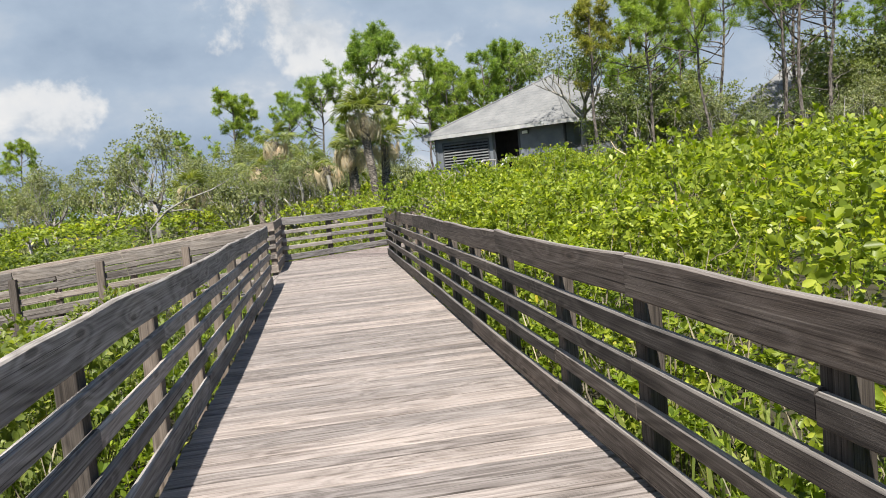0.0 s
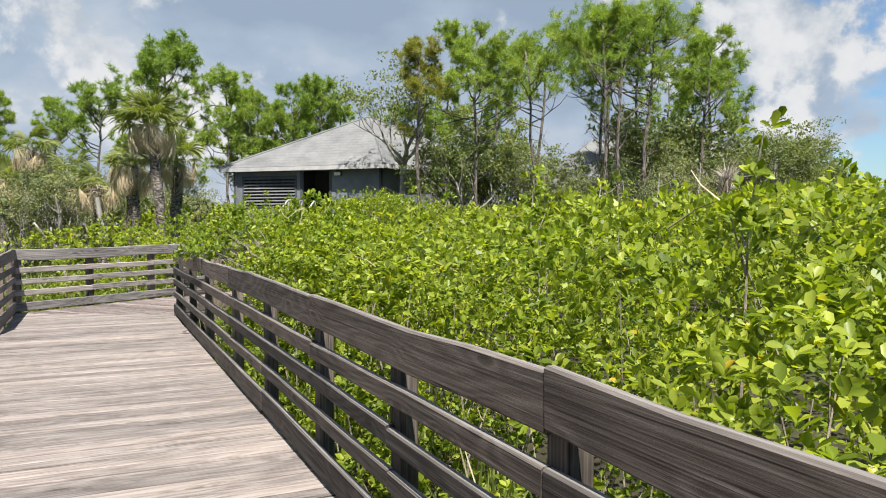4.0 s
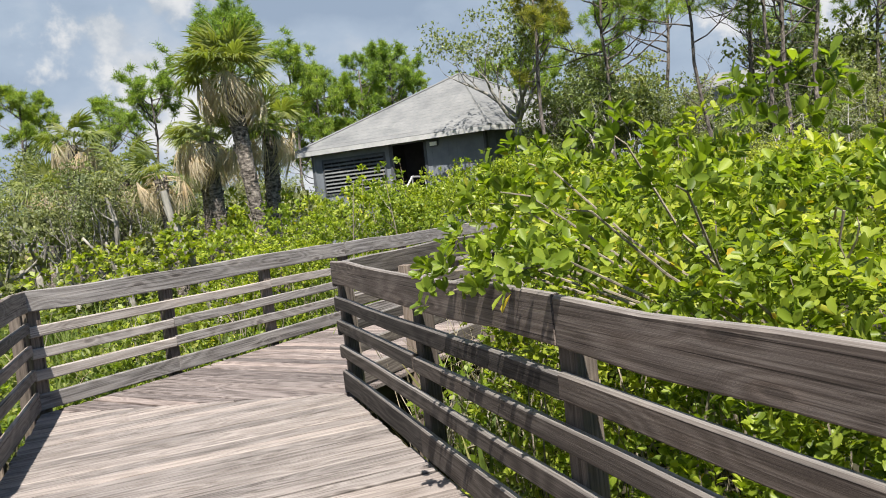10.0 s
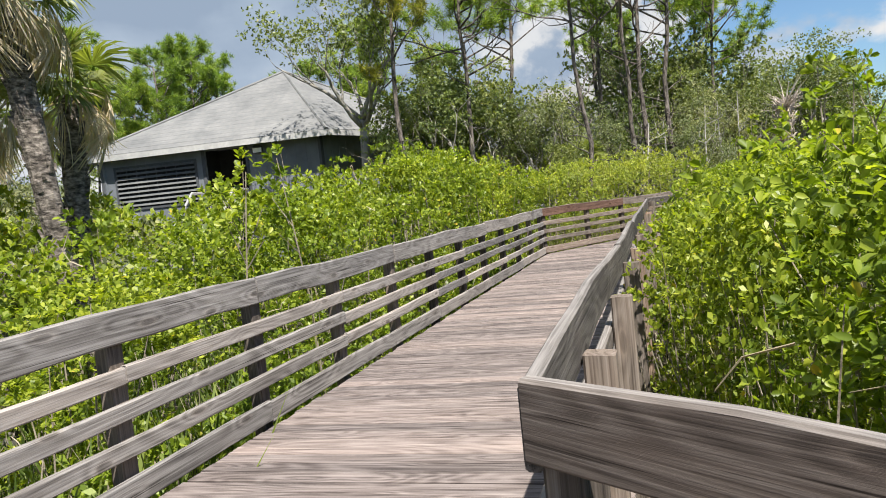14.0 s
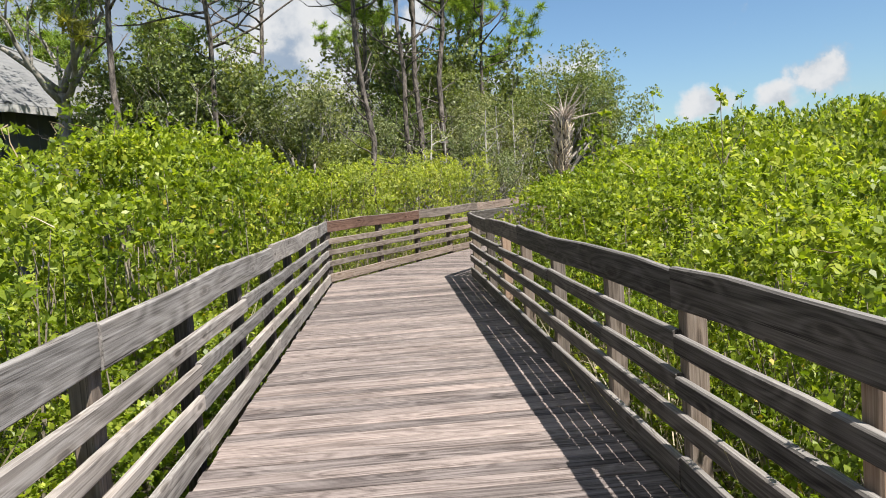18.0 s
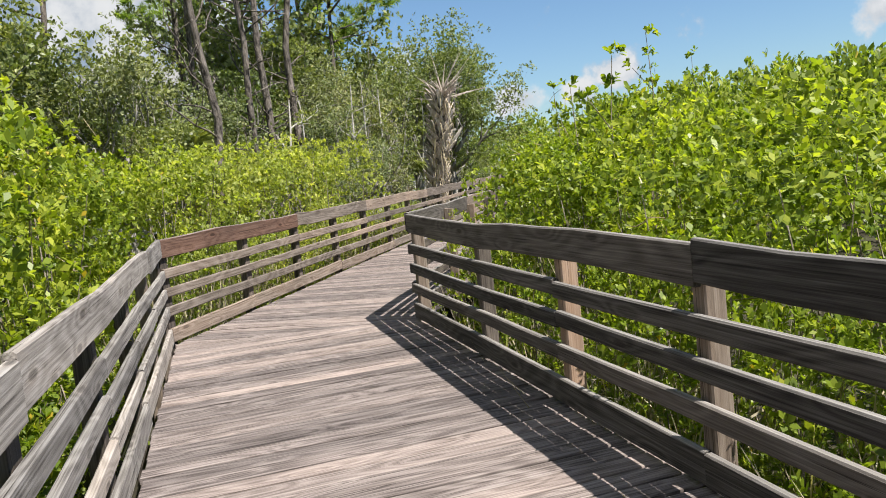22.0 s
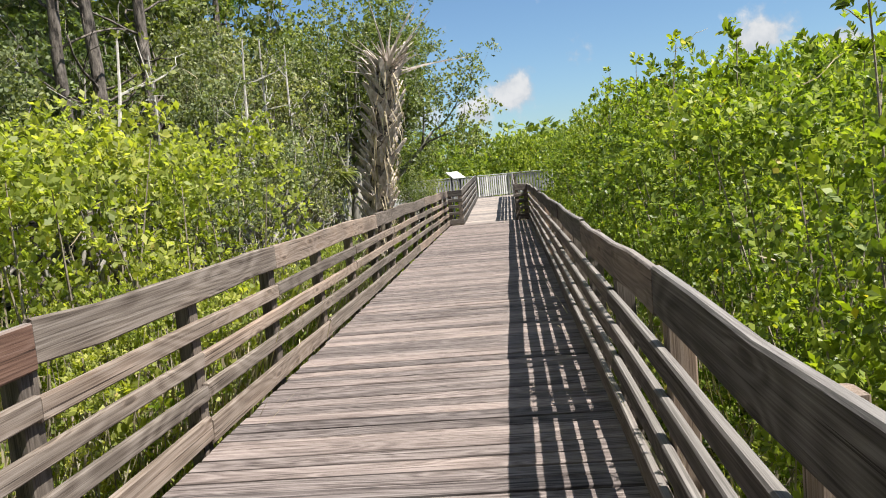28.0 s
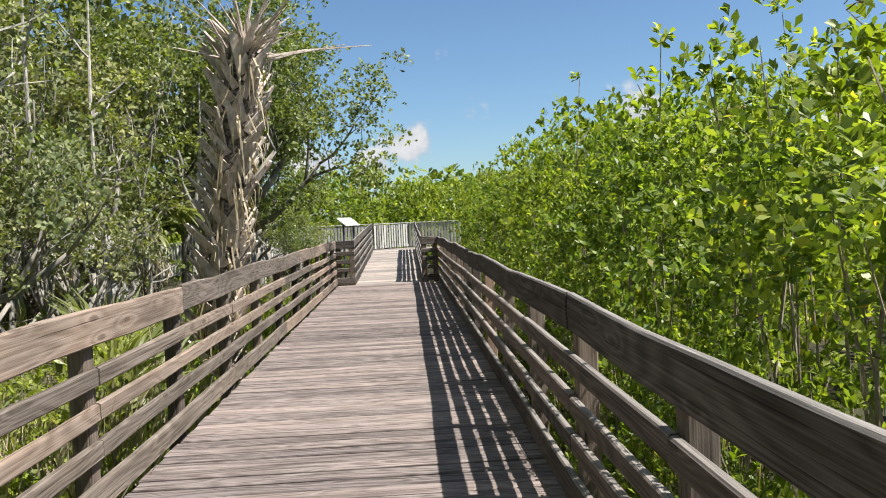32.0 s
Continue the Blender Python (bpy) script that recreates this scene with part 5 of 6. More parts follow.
for x, y, tall, k in ((-4.9, 27.6, 3.5, 0), (-5.6, 28.8, 3.5, 1), (10.2, 38.4, 6.4, 1), (-2.6, 50.0, 4.6, 1), (-4.6, 46.5, 4.4, 1), (-0.9, 44.6, 3.0, 0), (-2.4, 42.0, 3.2, 1), (21.6, 38.2, 5.6, 0), (20.4, 36.9, 4.6, 0), (19.4, 36.0, 3.8, 0), (22.9, 37.3, 4.4, 0), (13.6, 37.6, 5.4, 0), (15.8, 37.4, 4.6, 0), (-8.3, 30.5, 3.3, 1), (-6.0, 28.2, 2.9, 0), (-11.5, 37, 4.2, 0), (-16.1, 43.2, 7.4, 0), (-19, 35, 3.4, 0), (-23, 40, 4.2, 1), (-9.0, 41, 4.4, 1), (-1.2, 38.5, 3.4, 0), (-5.0, 36.5, 4.0, 1), (-4.4, 31.4, 3.6, 0), (-6.4, 34.2, 4.2, 0), (-2.6, 34.6, 3.6, 0), (-9.0, 36.0, 4.4, 0), (-10.2, 38.6, 5.2, 1), (-13.2, 40.2, 5.2, 0), (-18.6, 43.4, 5.4, 1), (-21.4, 42.0, 5.2, 0), (-7.2, 38.0, 5.4, 0), (-19.8, 45.0, 5.6, 1), (-24.0, 46.0, 5.2, 1), (-11.8, 43.6, 5.4, 1), (17.6, 35.5, 2.6, 0), (18.7, 35.4, 2.4, 0), (19.9, 35.8, 2.8, 0), (21.3, 36.3, 2.8, 0), (16.3, 35.2, 2.6, 0), (14.8, 35.0, 2.8, 0)):
    broadleaf(x, y, tall, BARE[k], (6.5, 6.0)[k], "half-bare grey tree hung with pale moss" if k == 0 else "thin scrubby tree with sparse leaves")


# ---- palms ----
def fan_frond(seed, dead=False):
    """A fan leaf along +x: a stalk and a pleated fan of blades that droop at their tips."""
    rnd = np.random.default_rng(seed)
    V, F = [], []

    def strip(pts, widths, side):
        n0 = len(V)
        for p, w in zip(pts, widths):
            V.append(p - side * w / 2)
            V.append(p + side * w / 2)
        for i in range(len(pts) - 1):
            F.append((n0 + 2 * i, n0 + 2 * i + 1, n0 + 2 * i + 3, n0 + 2 * i + 2))

    stalk = 0.75
    strip([np.array((0, 0, 0)), np.array((stalk * 0.5, 0, 0.05)), np.array((stalk, 0, 0.05))], (0.05, 0.035, 0.0), np.array((0, 1.0, 0)))
    strip([np.array((0, 0, 0.02)), np.array((stalk * 0.5, 0, 0.07)), np.array((stalk, 0, 0.05))], (0.03, 0.02, 0.0), np.array((0, 0.3, 1.0)))
    n = 26
    for i in range(n):
        a = (i / (n - 1) - 0.5) * radians(60 if dead else 210) + rnd.normal(scale=0.05)
        L = (1.1 if dead else 0.85) * (0.75 + 0.25 * math.cos(a)) * rnd.uniform(0.85, 1.1)
        d = np.array((0.28 * math.cos(3 * a), 0.9 * math.sin(a), -0.92 + 0.2 * rnd.random())) if dead else np.array((math.cos(a), math.sin(a), 0.0))
        up = np.array((0, 0, 1.0))
        side = np.array((-d[1], d[0], 0.55 * (-1) ** i))
        o = np.array((stalk, 0, 0.05))
        droop = (0.1 if dead else 0.26) * rnd.uniform(0.6, 1.5)
        pts = [o, o + d * L * 0.45 + up * 0.04, o + d * L * 0.78 - up * droop * 0.35, o + d * L * (0.93 if dead else 0.98) - up * droop]
        strip(pts, (0.0, 0.06, 0.05, 0.012) if dead else (0.0, 0.055, 0.04, 0.006), side)
    me = mesh_from("frond", np.array(V), np.array(F), DEAD_FROND if dead else PALM_LEAF)
    bm = bmesh.new()
    bm.from_mesh(me)
    bmesh.ops.remove_doubles(bm, verts=bm.verts, dist=1e-5)
    bm.to_mesh(me)
    bm.free()
    return me


LIVE = [fan_frond(s) for s in (1, 2, 3)]
BROWN = [fan_frond(s, True) for s in (11, 12, 13)]


def palm_trunk(foot, head, radius, seed):
    """A leaning trunk with leaf bases criss-crossed on its upper part."""
    rnd = random.Random(seed)
    bm = bmesh.new()
    foot, head = Vector(foot), Vector(head)
    mid = foot.lerp(head, 0.5) + Vector((rnd.uniform(-0.15, 0.15), rnd.uniform(-0.15, 0.15), 0))
    pts = [foot.lerp(mid, t) if t <= 1 else mid.lerp(head, t - 1) for t in (0, 0.3, 0.7, 1.0, 1.35, 1.7, 2.0)]
    tube(bm, pts, [radius * k for k in (1.25, 1.0, 0.92, 0.95, 1.0, 1.12, 1.0)], 10)
    return pts, bm


def boot(bm, at, out_, up, size, rnd, broad=1.0):
    """One split leaf base: a tapered wedge that stands off the trunk."""
    side = out_.cross(up).normalized()
    w = size * rnd.uniform(0.16, 0.3) * broad
    stand = rnd.uniform(0.12, 0.42)
    a = [at - side * w, at + side * w, at + side * w * 0.35 + up * size + out_ * size * stand, at - side * w * 0.35 + up * size + out_ * size * stand]
    b = [p + out_ * 0.03 for p in a]
    va, vb = [bm.verts.new(p) for p in a], [bm.verts.new(p) for p in b]
    bm.faces.new(va[::-1])
    bm.faces.new(vb)
    for i in range(4):
        bm.faces.new((va[i], va[(i + 1) % 4], vb[(i + 1) % 4], vb[i]))


PALM_BARK = rough_surface("palm_bark", [(0.36, (0.03, 0.026, 0.023)), (0.5, (0.13, 0.112, 0.098)), (0.68, (0.34, 0.30, 0.265))], 13, 0.95, 0.8, 0.03, (1, 1, 2.2))


DEAD_BARK = rough_surface("bleached_leaf_base", [(0.3, (0.26, 0.21, 0.18)), (0.5, (0.47, 0.41, 0.36)), (0.72, (0.66, 0.60, 0.55))], 16, 0.95, 0.6, 0.02, (1, 1, 0.4))


def cabbage_palm(x, y, crown_z, seed, lean=(0, 0), live=24, dead=16, scale=1.0, radius=0.15):
    rnd = random.Random(seed)
    base = ground_height(x, y)
    root = thing("cabbage_palm", "cabbage palm with green fans above a skirt of dead brown leaves", "palm", "cabbage palms", at=(x, y, base))
    head = Vector((lean[0], lean[1], crown_z - base))
    pts, bm = palm_trunk((0, 0, -0.2), head, radius, seed)
    up = (head - Vector((0, 0, 0))).normalized()
    part("trunk", bm, PALM_BARK, root)
    bm = bmesh.new()
    for i in range(90):
        k = rnd.uniform(0.12, 1.0)
        at = Vector((0, 0, 0)).lerp(head, k)
        j = min(5, int(k * 6))
        at = pts[j].lerp(pts[j + 1], k * 6 - j)
        a = rnd.uniform(0, math.tau)
        o = Vector((math.cos(a), math.sin(a), 0))
        boot(bm, at + o * radius * 0.85, o, up, rnd.uniform(0.13, 0.22) * scale, rnd)
    tagged(part("leaf_base_crust", bm, PALM_BARK, root), kind="stuff")
    for i in range(live + dead):
        gone = i >= live
        a = rnd.uniform(0, math.tau)
        e = radians(rnd.uniform(-42, 4)) if gone else radians(rnd.uniform(-12, 85))
        ob = part("dead_frond" if gone else "frond", rnd.choice(BROWN if gone else LIVE), None, root)
        s = scale * rnd.uniform(0.8, 1.15)
        ob.matrix_local = Matrix.Translation(head + Vector((math.cos(a) * 0.08, math.sin(a) * 0.08, rnd.uniform(-0.2, 0.12) if gone else 0))) @ Matrix.Rotation(a, 4, "Z") @ Matrix.Rotation(-e, 4, "Y") @ Matrix.Rotation(rnd.uniform(-0.5, 0.5), 4, "X") @ Matrix.Diagonal((s, s, s, 1))


for x, y, z, seed, lean, live, dead, sc in ((-1.55, 24.5, 4.0, 1, (-0.66, 0.1), 34, 34, 0.58), (-2.85, 25.3, 3.0, 2, (0.1, 0), 13, 30, 0.5), (-1.7, 25.9, 3.2, 3, (0.05, 0.1), 20, 22, 0.6),
                                            (-6.9, 32.4, 4.0, 4, (0.2, 0), 14, 34, 0.62), (-3.6, 26.4, 2.5, 5, (-0.2, 0.1), 8, 24, 0.5), (-8.2, 34.0, 3.0, 6, (0.3, 0.2), 8, 30, 0.66),
                                            (-3.2, 28.5, 3.2, 7, (0.2, -0.2), 12, 30, 0.69), (-11.5, 35.5, 2.5, 8, (0, 0.2), 12, 24, 0.73), (-5.2, 29.5, 2.8, 9, (0.2, 0.1), 8, 34, 0.66)):
    cabbage_palm(x, y, z, seed, lean, live, dead, sc, 0.22 * sc)
for x, y, z, seed in ((16.4, 38.8, 2.0, 21), (19.2, 40.5, 2.6, 22), (14.6, 36.9, 2.1, 23), (22.3, 37.6, 1.7, 24), (25.5, 38.0, 1.5, 25), (36.5, 42.6, 2.2, 26)):
    cabbage_palm(x, y, z, seed, (0.1, 0.1), 18, 8, 0.72, 0.13)


def dead_log(foot, head, radius, seed):
    """A bleached trunk that leans among the palms, snapped off at the top."""
    root = thing("dead_tree", "bleached grey dead tree trunk leaning among the palms", "tree", at=foot)
    rnd = random.Random(seed)
    way = Vector(head) - Vector(foot)
    pts = [way * (k / 6) + Vector((rnd.uniform(-0.05, 0.05), rnd.uniform(-0.05, 0.05), 0)) for k in range(7)]
    bm = bmesh.new()
    tube(bm, pts, [radius * (1.2 - 0.55 * k / 6) for k in range(7)], 9)
    part("trunk", bm, GREY_BARK, root)
    for k in (3, 4, 5):
        bm = bmesh.new()
        d = Vector((rnd.uniform(-1, 1), rnd.uniform(-1, 1), rnd.uniform(0.2, 0.9))).normalized()
        tube(bm, [pts[k], pts[k] + d * 0.25, pts[k] + d * 0.45 + Vector((0, 0, 0.08))], [radius * 0.3, radius * 0.2, 0.006], 5)
        part("snag", bm, GREY_BARK, root)


dead_log((-2.6, 24.3, GROUND), (-3.5, 24.3, 2.15), 0.085, 61)
dead_log((-4.6, 26.9, GROUND), (-4.9, 27.1, 2.3), 0.06, 62)


def dead_palm():
    """The headless palm beside the railing: a shaggy trunk of old leaf bases with a crown of bare stalks."""
    foot, head = Vector((22.55, 35.3, GROUND)), Vector((22.15, 34.34, 3.68))
    root = thing("dead_palm", "dead palm trunk shaggy with old leaf bases, bare stalks on top", "palm", at=foot)
    rnd = random.Random(5)
    top = head - foot
    pts, bm = palm_trunk((0, 0, -0.2), top, 0.18, 5)
    part("trunk", bm, PALM_BARK, root)
    bm = bmesh.new()
    for i in range(210):
        k = (i + rnd.random()) / 210
        j = min(5, int(k * 6))
        at = pts[j].lerp(pts[j + 1], k * 6 - j)
        a = i * 2.4 + rnd.uniform(-0.3, 0.3)
        o = Vector((math.cos(a), math.sin(a), 0))
        lean = 0.5 if i % 2 else -0.5
        u = Vector((o.x * 0.3 - o.y * lean, o.y * 0.3 + o.x * lean, 1)).normalized()
        boot(bm, at + o * 0.175, o, u, rnd.uniform(0.26, 0.48), rnd, 0.75)
    tagged(part("leaf_base_crust", bm, DEAD_BARK, root), kind="stuff")
    bm = bmesh.new()
    for i in range(190):
        k = rnd.uniform(0.2, 1.0)
        j = min(5, int(k * 6))
        at = pts[j].lerp(pts[j + 1], k * 6 - j)
        a = rnd.uniform(0, math.tau)
        o = Vector((math.cos(a), math.sin(a), 0))
        p0 = at + o * 0.23
        L = rnd.uniform(0.25, 0.7)
        s = o.cross(Vector((0, 0, 1)))
        p1, p2 = p0 + o * rnd.uniform(0.05, 0.14) - Vector((0, 0, L * 0.5)), p0 + o * rnd.uniform(0.02, 0.2) - Vector((0, 0, L))
        vs = [bm.verts.new(q) for q in (p0 - s * 0.014, p0 + s * 0.014, p1 + s * 0.012, p1 - s * 0.012, p2 + s * 0.003, p2 - s * 0.003)]
        bm.faces.new((vs[0], vs[1], vs[2], vs[3]))
        bm.faces.new((vs[3], vs[2], vs[4], vs[5]))
    tagged(part("hanging_fibre", bm, DEAD_LEAF, root), kind="stuff")
    for i in range(46):
        a, e = rnd.uniform(0, math.tau), radians(rnd.uniform(10, 85))
        L = rnd.uniform(0.45, 0.95) if i > 8 else rnd.uniform(1.1, 1.5)
        bm = bmesh.new()
        d = Vector((math.cos(a) * math.cos(e), math.sin(a) * math.cos(e), math.sin(e)))
        f = top - Vector((0, 0, rnd.uniform(0.0, 0.35)))
        tube(bm, [f - d * 0.1, f + d * L * 0.5, f + d * L + Vector((d.x, d.y, -0.4)) * 0.12], [0.024, 0.016, 0.005], 4)
        part("stalk", bm, DEAD_BARK, root)


dead_palm()


def sapling(x, y, top, seed):
    """A thin pale-barked trunk with a few crooked twigs and sparse leaves."""
    r = random.Random(seed)
    base = ground_height(x, y)
    root = thing("sapling", "thin crooked pale-barked sapling with sparse leaves", "tree", "pale saplings", at=(x, y, base))
    tall = top - base
    bm, tips = bmesh.new(), []
    p, pts = Vector((0, 0, -0.1)), [Vector((0, 0, -0.1))]
    for k in range(7):
        p = p + Vector((r.uniform(-0.16, 0.16), r.uniform(-0.16, 0.16), tall / 7))
        pts.append(p.copy())
    tube(bm, pts, [0.055 - 0.006 * k for k in range(8)], 6)
    for k in range(9):
        i = r.randint(2, 6)
        limbs(bm, pts[i], (r.uniform(-1, 1), r.uniform(-1, 1), r.uniform(0.1, 0.8)), r.uniform(0.4, 0.8), 0.016, 1, r, tips, 0.4, (1, 2), 0.7, 0.2, 0.7, 4)
    part("trunk", bm, PALE_BARK, root)
    v, f = leafy_clump(np.array([tuple(q) for q in tips]), np.full(len(tips), 0.16), 4, 5, 0.08, 1)
    part("leaves", mesh_from("leaves", v, f, OAK_LEAF), None, root)


PALE_BARK = rough_surface("pale_bark", [(0.3, (0.22, 0.21, 0.19)), (0.55, (0.42, 0.40, 0.37)), (0.8, (0.56, 0.54, 0.50))], 9)
for k, (x, y, top) in enumerate(((22.0, 36.5, 4.6), (20.3, 35.9, 4.2), (18.9, 35.6, 4.0), (24.9, 37.6, 4.6), (17.4, 35.6, 3.6), (15.4, 35.0, 3.4), (26.2, 37.6, 4.2))):
    sapling(x, y, top, 900 + k)


def palmetto(x, y, seed, size=0.6):
    """A young palm: stiff narrow fans rising from the ground."""
    r = random.Random(seed)
    root = thing("palmetto", "young palmetto with stiff bright green blades beside the railing", "plant", "young palms", at=(x, y, ground_height(x, y)))
    for k in range(9):
        ob = part("frond", r.choice(LIVE), None, root)
        ob.matrix_local = Matrix.Rotation(r.uniform(0, math.tau), 4, "Z") @ Matrix.Rotation(-radians(r.uniform(48, 86)), 4, "Y") @ Matrix.Diagonal((size * r.uniform(1.0, 1.35), size * 0.55, size, 1))


for k, (x, y, size) in enumerate(((19.3, 34.3, 0.95), (20.6, 35.0, 0.8), (17.2, 33.9, 0.7), (23.6, 35.9, 0.8), (14.6, 33.4, 0.6), (26.0, 36.6, 0.8))):
    palmetto(x, y, 950 + k, size)


# a fallen grey limb among the marsh shrubs
limb = thing("fallen_limb", "bare grey dead limb lying across the marsh shrubs", "branch", at=(-8.3, 21.5, 0.0))
bm_ = bmesh.new()
tube(bm_, [(0.0, 0.5, -1.0), (-0.1, 0.4, 1.0), (0.4, 0.5, 1.5), (0.9, 0.6, 1.75), (1.7, 0.8, 2.0), (2.2, 0.9, 2.25)], [0.03, 0.03, 0.032, 0.028, 0.02, 0.008], 6)
tube(bm_, [(0.3, 0.45, 1.45), (0.8, 0.9, 1.5), (1.3, 1.1, 1.4)], [0.03, 0.02, 0.006], 5)
tube(bm_, [(0.9, 0.6, 1.75), (1.1, 0.4, 2.1), (1.5, 0.3, 2.3)], [0.025, 0.015, 0.005], 5)
part("dead_wood", bm_, GREY_BARK, limb)


# ---- far woods ----
def far_woods():
    spots = []
    for i in range(180):
        b = radians(-48 + 165 * i / 180 + rng.uniform(-1, 1))
        d = rng.uniform(52, 86)
        x, y = 4 + d * math.sin(b), 18 + d * math.cos(b)
        if y < 4 or gap_to_walk(x, y) < 12:
            continue
        h = 3.6 + 1.8 * noise.noise((x * 0.06, y * 0.06, 2)) + rng.uniform(-0.8, 1.0) 
        spots.append((x, y, h, 2.6))
    v = build_variants(4, 1.3, 2.7, 15, 7, 5, 0.22, 1)
    thicket("far_woods", "dark green belt of trees along the horizon", spots, v, FAR_LEAF, 2.7)


far_woods()


# ---- the grey building ----
def slab(bm, pts, thick):
    """A flat plate over pts, thick metres deep downward."""
    pts = [Vector(p) for p in pts]
    a = [bm.verts.new(p) for p in pts]
    b = [bm.verts.new(p - Vector((0, 0, thick))) for p in pts]
    bm.faces.new(a)
    bm.faces.new(b[::-1])
    n = len(pts)
    for i in range(n):
        bm.faces.new((a[i], b[i], b[(i + 1) % n], a[(i + 1) % n]))


def wall_frame(p, q):
    """A frame with x along the wall, y into the building and z up, at p."""
    d = (Vector(q) - Vector(p)).normalized()
    n = Vector((0, 0, 1)).cross(d)
    m = Matrix((d, n, Vector((0, 0, 1)))).transposed().to_4x4()
    return Matrix.Translation(p) @ m


SLAT_GREY = rough_surface("slat_paint", [(0.3, (0.10, 0.105, 0.11)), (0.7, (0.14, 0.145, 0.15))], 6, 0.6, 0.1)


def grey_building():
    root = thing("visitor_building", "dark grey board building under a broad hip roof of pale shingles", "building")
    eave = 4.62
    C, L, P = Vector((7.56, 42.66, eave)), Vector((-0.7, 48.3, eave)), Vector((7.75, 47.7, 7.72))
    D = C + Vector((8.4, 4.6, 0))
    B = L + (D - C)
    corners = [C, D, B, L]
    for i in range(4):
        a, b = corners[i], corners[(i + 1) % 4]
        bm = bmesh.new()
        slab(bm, (a, b, P), 0.12)
        roof = part("roof_slope", bm, SHINGLE, root)
        # shingle courses, each a thin lap
        for k in range(1, 17):
            f = k / 18
            bm = bmesh.new()
            lo_a, lo_b = a.lerp(P, f), b.lerp(P, f)
            hi_a, hi_b = a.lerp(P, f + 0.056), b.lerp(P, f + 0.056)
            n = (b - a).cross(P - a).normalized()
            n = n if n.z > 0 else -n
            q = [lo_a + n * 0.008, lo_b + n * 0.008, hi_b + n * 0.004, hi_a + n * 0.004]
            slab(bm, q, 0.004)
            part("shingle_course", bm, SHINGLE, roof)
        bm = bmesh.new()
        tube(bm, [a, P], [0.07, 0.07], 6)
        part("hip_cap", bm, SHINGLE, root)
        bm = bmesh.new()
        m = wall_frame(a, b)
        box(bm, (0, -0.02, -0.24), ((b - a).length, 0.02, -0.03), m)
        part("fascia", bm, METAL_GREY, root, "pale grey eave board")
    mid = sum(corners, Vector()) / 4
    ws = [p + (mid - p).normalized() * 0.85 for p in corners]
    ws = [Vector((p.x, p.y, 0)) for p in ws]
    top, low = eave + 0.25, GROUND - 0.2
    bm = bmesh.new()
    slab(bm, [p + Vector((0, 0, top - 0.05)) for p in corners_flat(corners, 0.05)], 0.04)
    part("soffit", bm, TRIM_GREY, root)
    for i in range(4):
        p, q = ws[i], ws[(i + 1) % 4]
        wide = (q - p).length
        m = wall_frame(q, p) if i == 3 else wall_frame(p, q)
        holes = []
        if i == 3:
            m = wall_frame(ws[3], ws[0])
            door = (wide - 4.6, wide - 3.0, low, 4.38)
            holes = [door]
        bm = bmesh.new()
        xs = [0.0] + [v for h in holes for v in h[:2]] + [wide]
        for a, b in zip(xs[::2], xs[1::2]):
            box(bm, (a, -0.0, low), (b, 0.14, top - 0.1), m)
        for a, b, z0, z1 in holes:
            box(bm, (a, 0, z1), (b, 0.14, top - 0.1), m)
        wall = part("wall", bm, WALL_GREY, root)
        for k in range(int(wide / 0.4)):
            x = 0.2 + k * 0.4
            if any(a - 0.05 < x < b + 0.05 for a, b, _, _ in holes):
                continue
            bm = bmesh.new()
            box(bm, (x - 0.015, -0.012, low), (x + 0.015, -0.001, top - 0.15), m)
            part("batten", bm, WALL_GREY, wall)
        bm = bmesh.new()
        box(bm, (-0.06, -0.03, low), (0.08, 0.10, top - 0.12), m)
        part("corner_board", bm, TRIM_GREY, root)
        if i == 3:
            a, b, z0, z1 = holes[0]
            # recess walls are near-black, so the entry's shade is in their colour
            bm = bmesh.new()
            box(bm, (a - 0.1, 1.6, low), (b + 0.6, 1.7, z1 + 0.2), m)
            box(bm, (a - 0.14, 0.15, low), (a - 0.05, 1.7, z1 + 0.2), m)
            box(bm, (b + 0.05, 0.15, low), (b + 0.14, 1.7, z1 + 0.2), m)
            part("entry_recess", bm, DARK, root, "dark open entry")
            for x in (a - 0.07, b + 0.07):
                bm = bmesh.new()
                box(bm, (x - 0.06, -0.035, low), (x + 0.06, 0.05, z1 + 0.08), m)
                part("door_frame", bm, TRIM_GREY, root)
            # louvred vent
            lx0, lx1, lz0, lz1 = a - 3.7, a - 0.35, 2.5, 4.05
            vent = new("louvre_vent")
            vent.parent = root
            for lo, hi in (((lx0, -0.05, lz0), (lx0 + 0.09, 0.02, lz1)), ((lx1 - 0.09, -0.05, lz0), (lx1, 0.02, lz1)), ((lx0, -0.05, lz1), (lx1, 0.02, lz1 + 0.09)), ((lx0, -0.05, lz0 - 0.09), (lx1, 0.02, lz0))):
                bm = bmesh.new()
                box(bm, lo, hi, m)
                part("vent_frame", bm, TRIM_GREY, vent)
            bm = bmesh.new()
            box(bm, (lx0 + 0.09, -0.012, lz0), (lx1 - 0.09, -0.004, lz1), m)
            part("vent_back", bm, DARK, vent)
            for k in range(9):
                z = lz0 + 0.1 + k * 0.175
                bm = bmesh.new()
                vs = box(bm, (lx0 + 0.09, -0.006, -0.055), (lx1 - 0.09, 0.006, 0.055), Matrix.Rotation(radians(-38), 4, "X"))
                bmesh.ops.transform(bm, matrix=m @ Matrix.Translation((0, -0.05, z)), verts=vs)
                part("slat", bm, SLAT_GREY, vent)
            # wall lamp beside the entry
            lamp = new("wall_lamp")
            tagged(lamp, "small pale wall lamp beside the dark entry", "lamp")
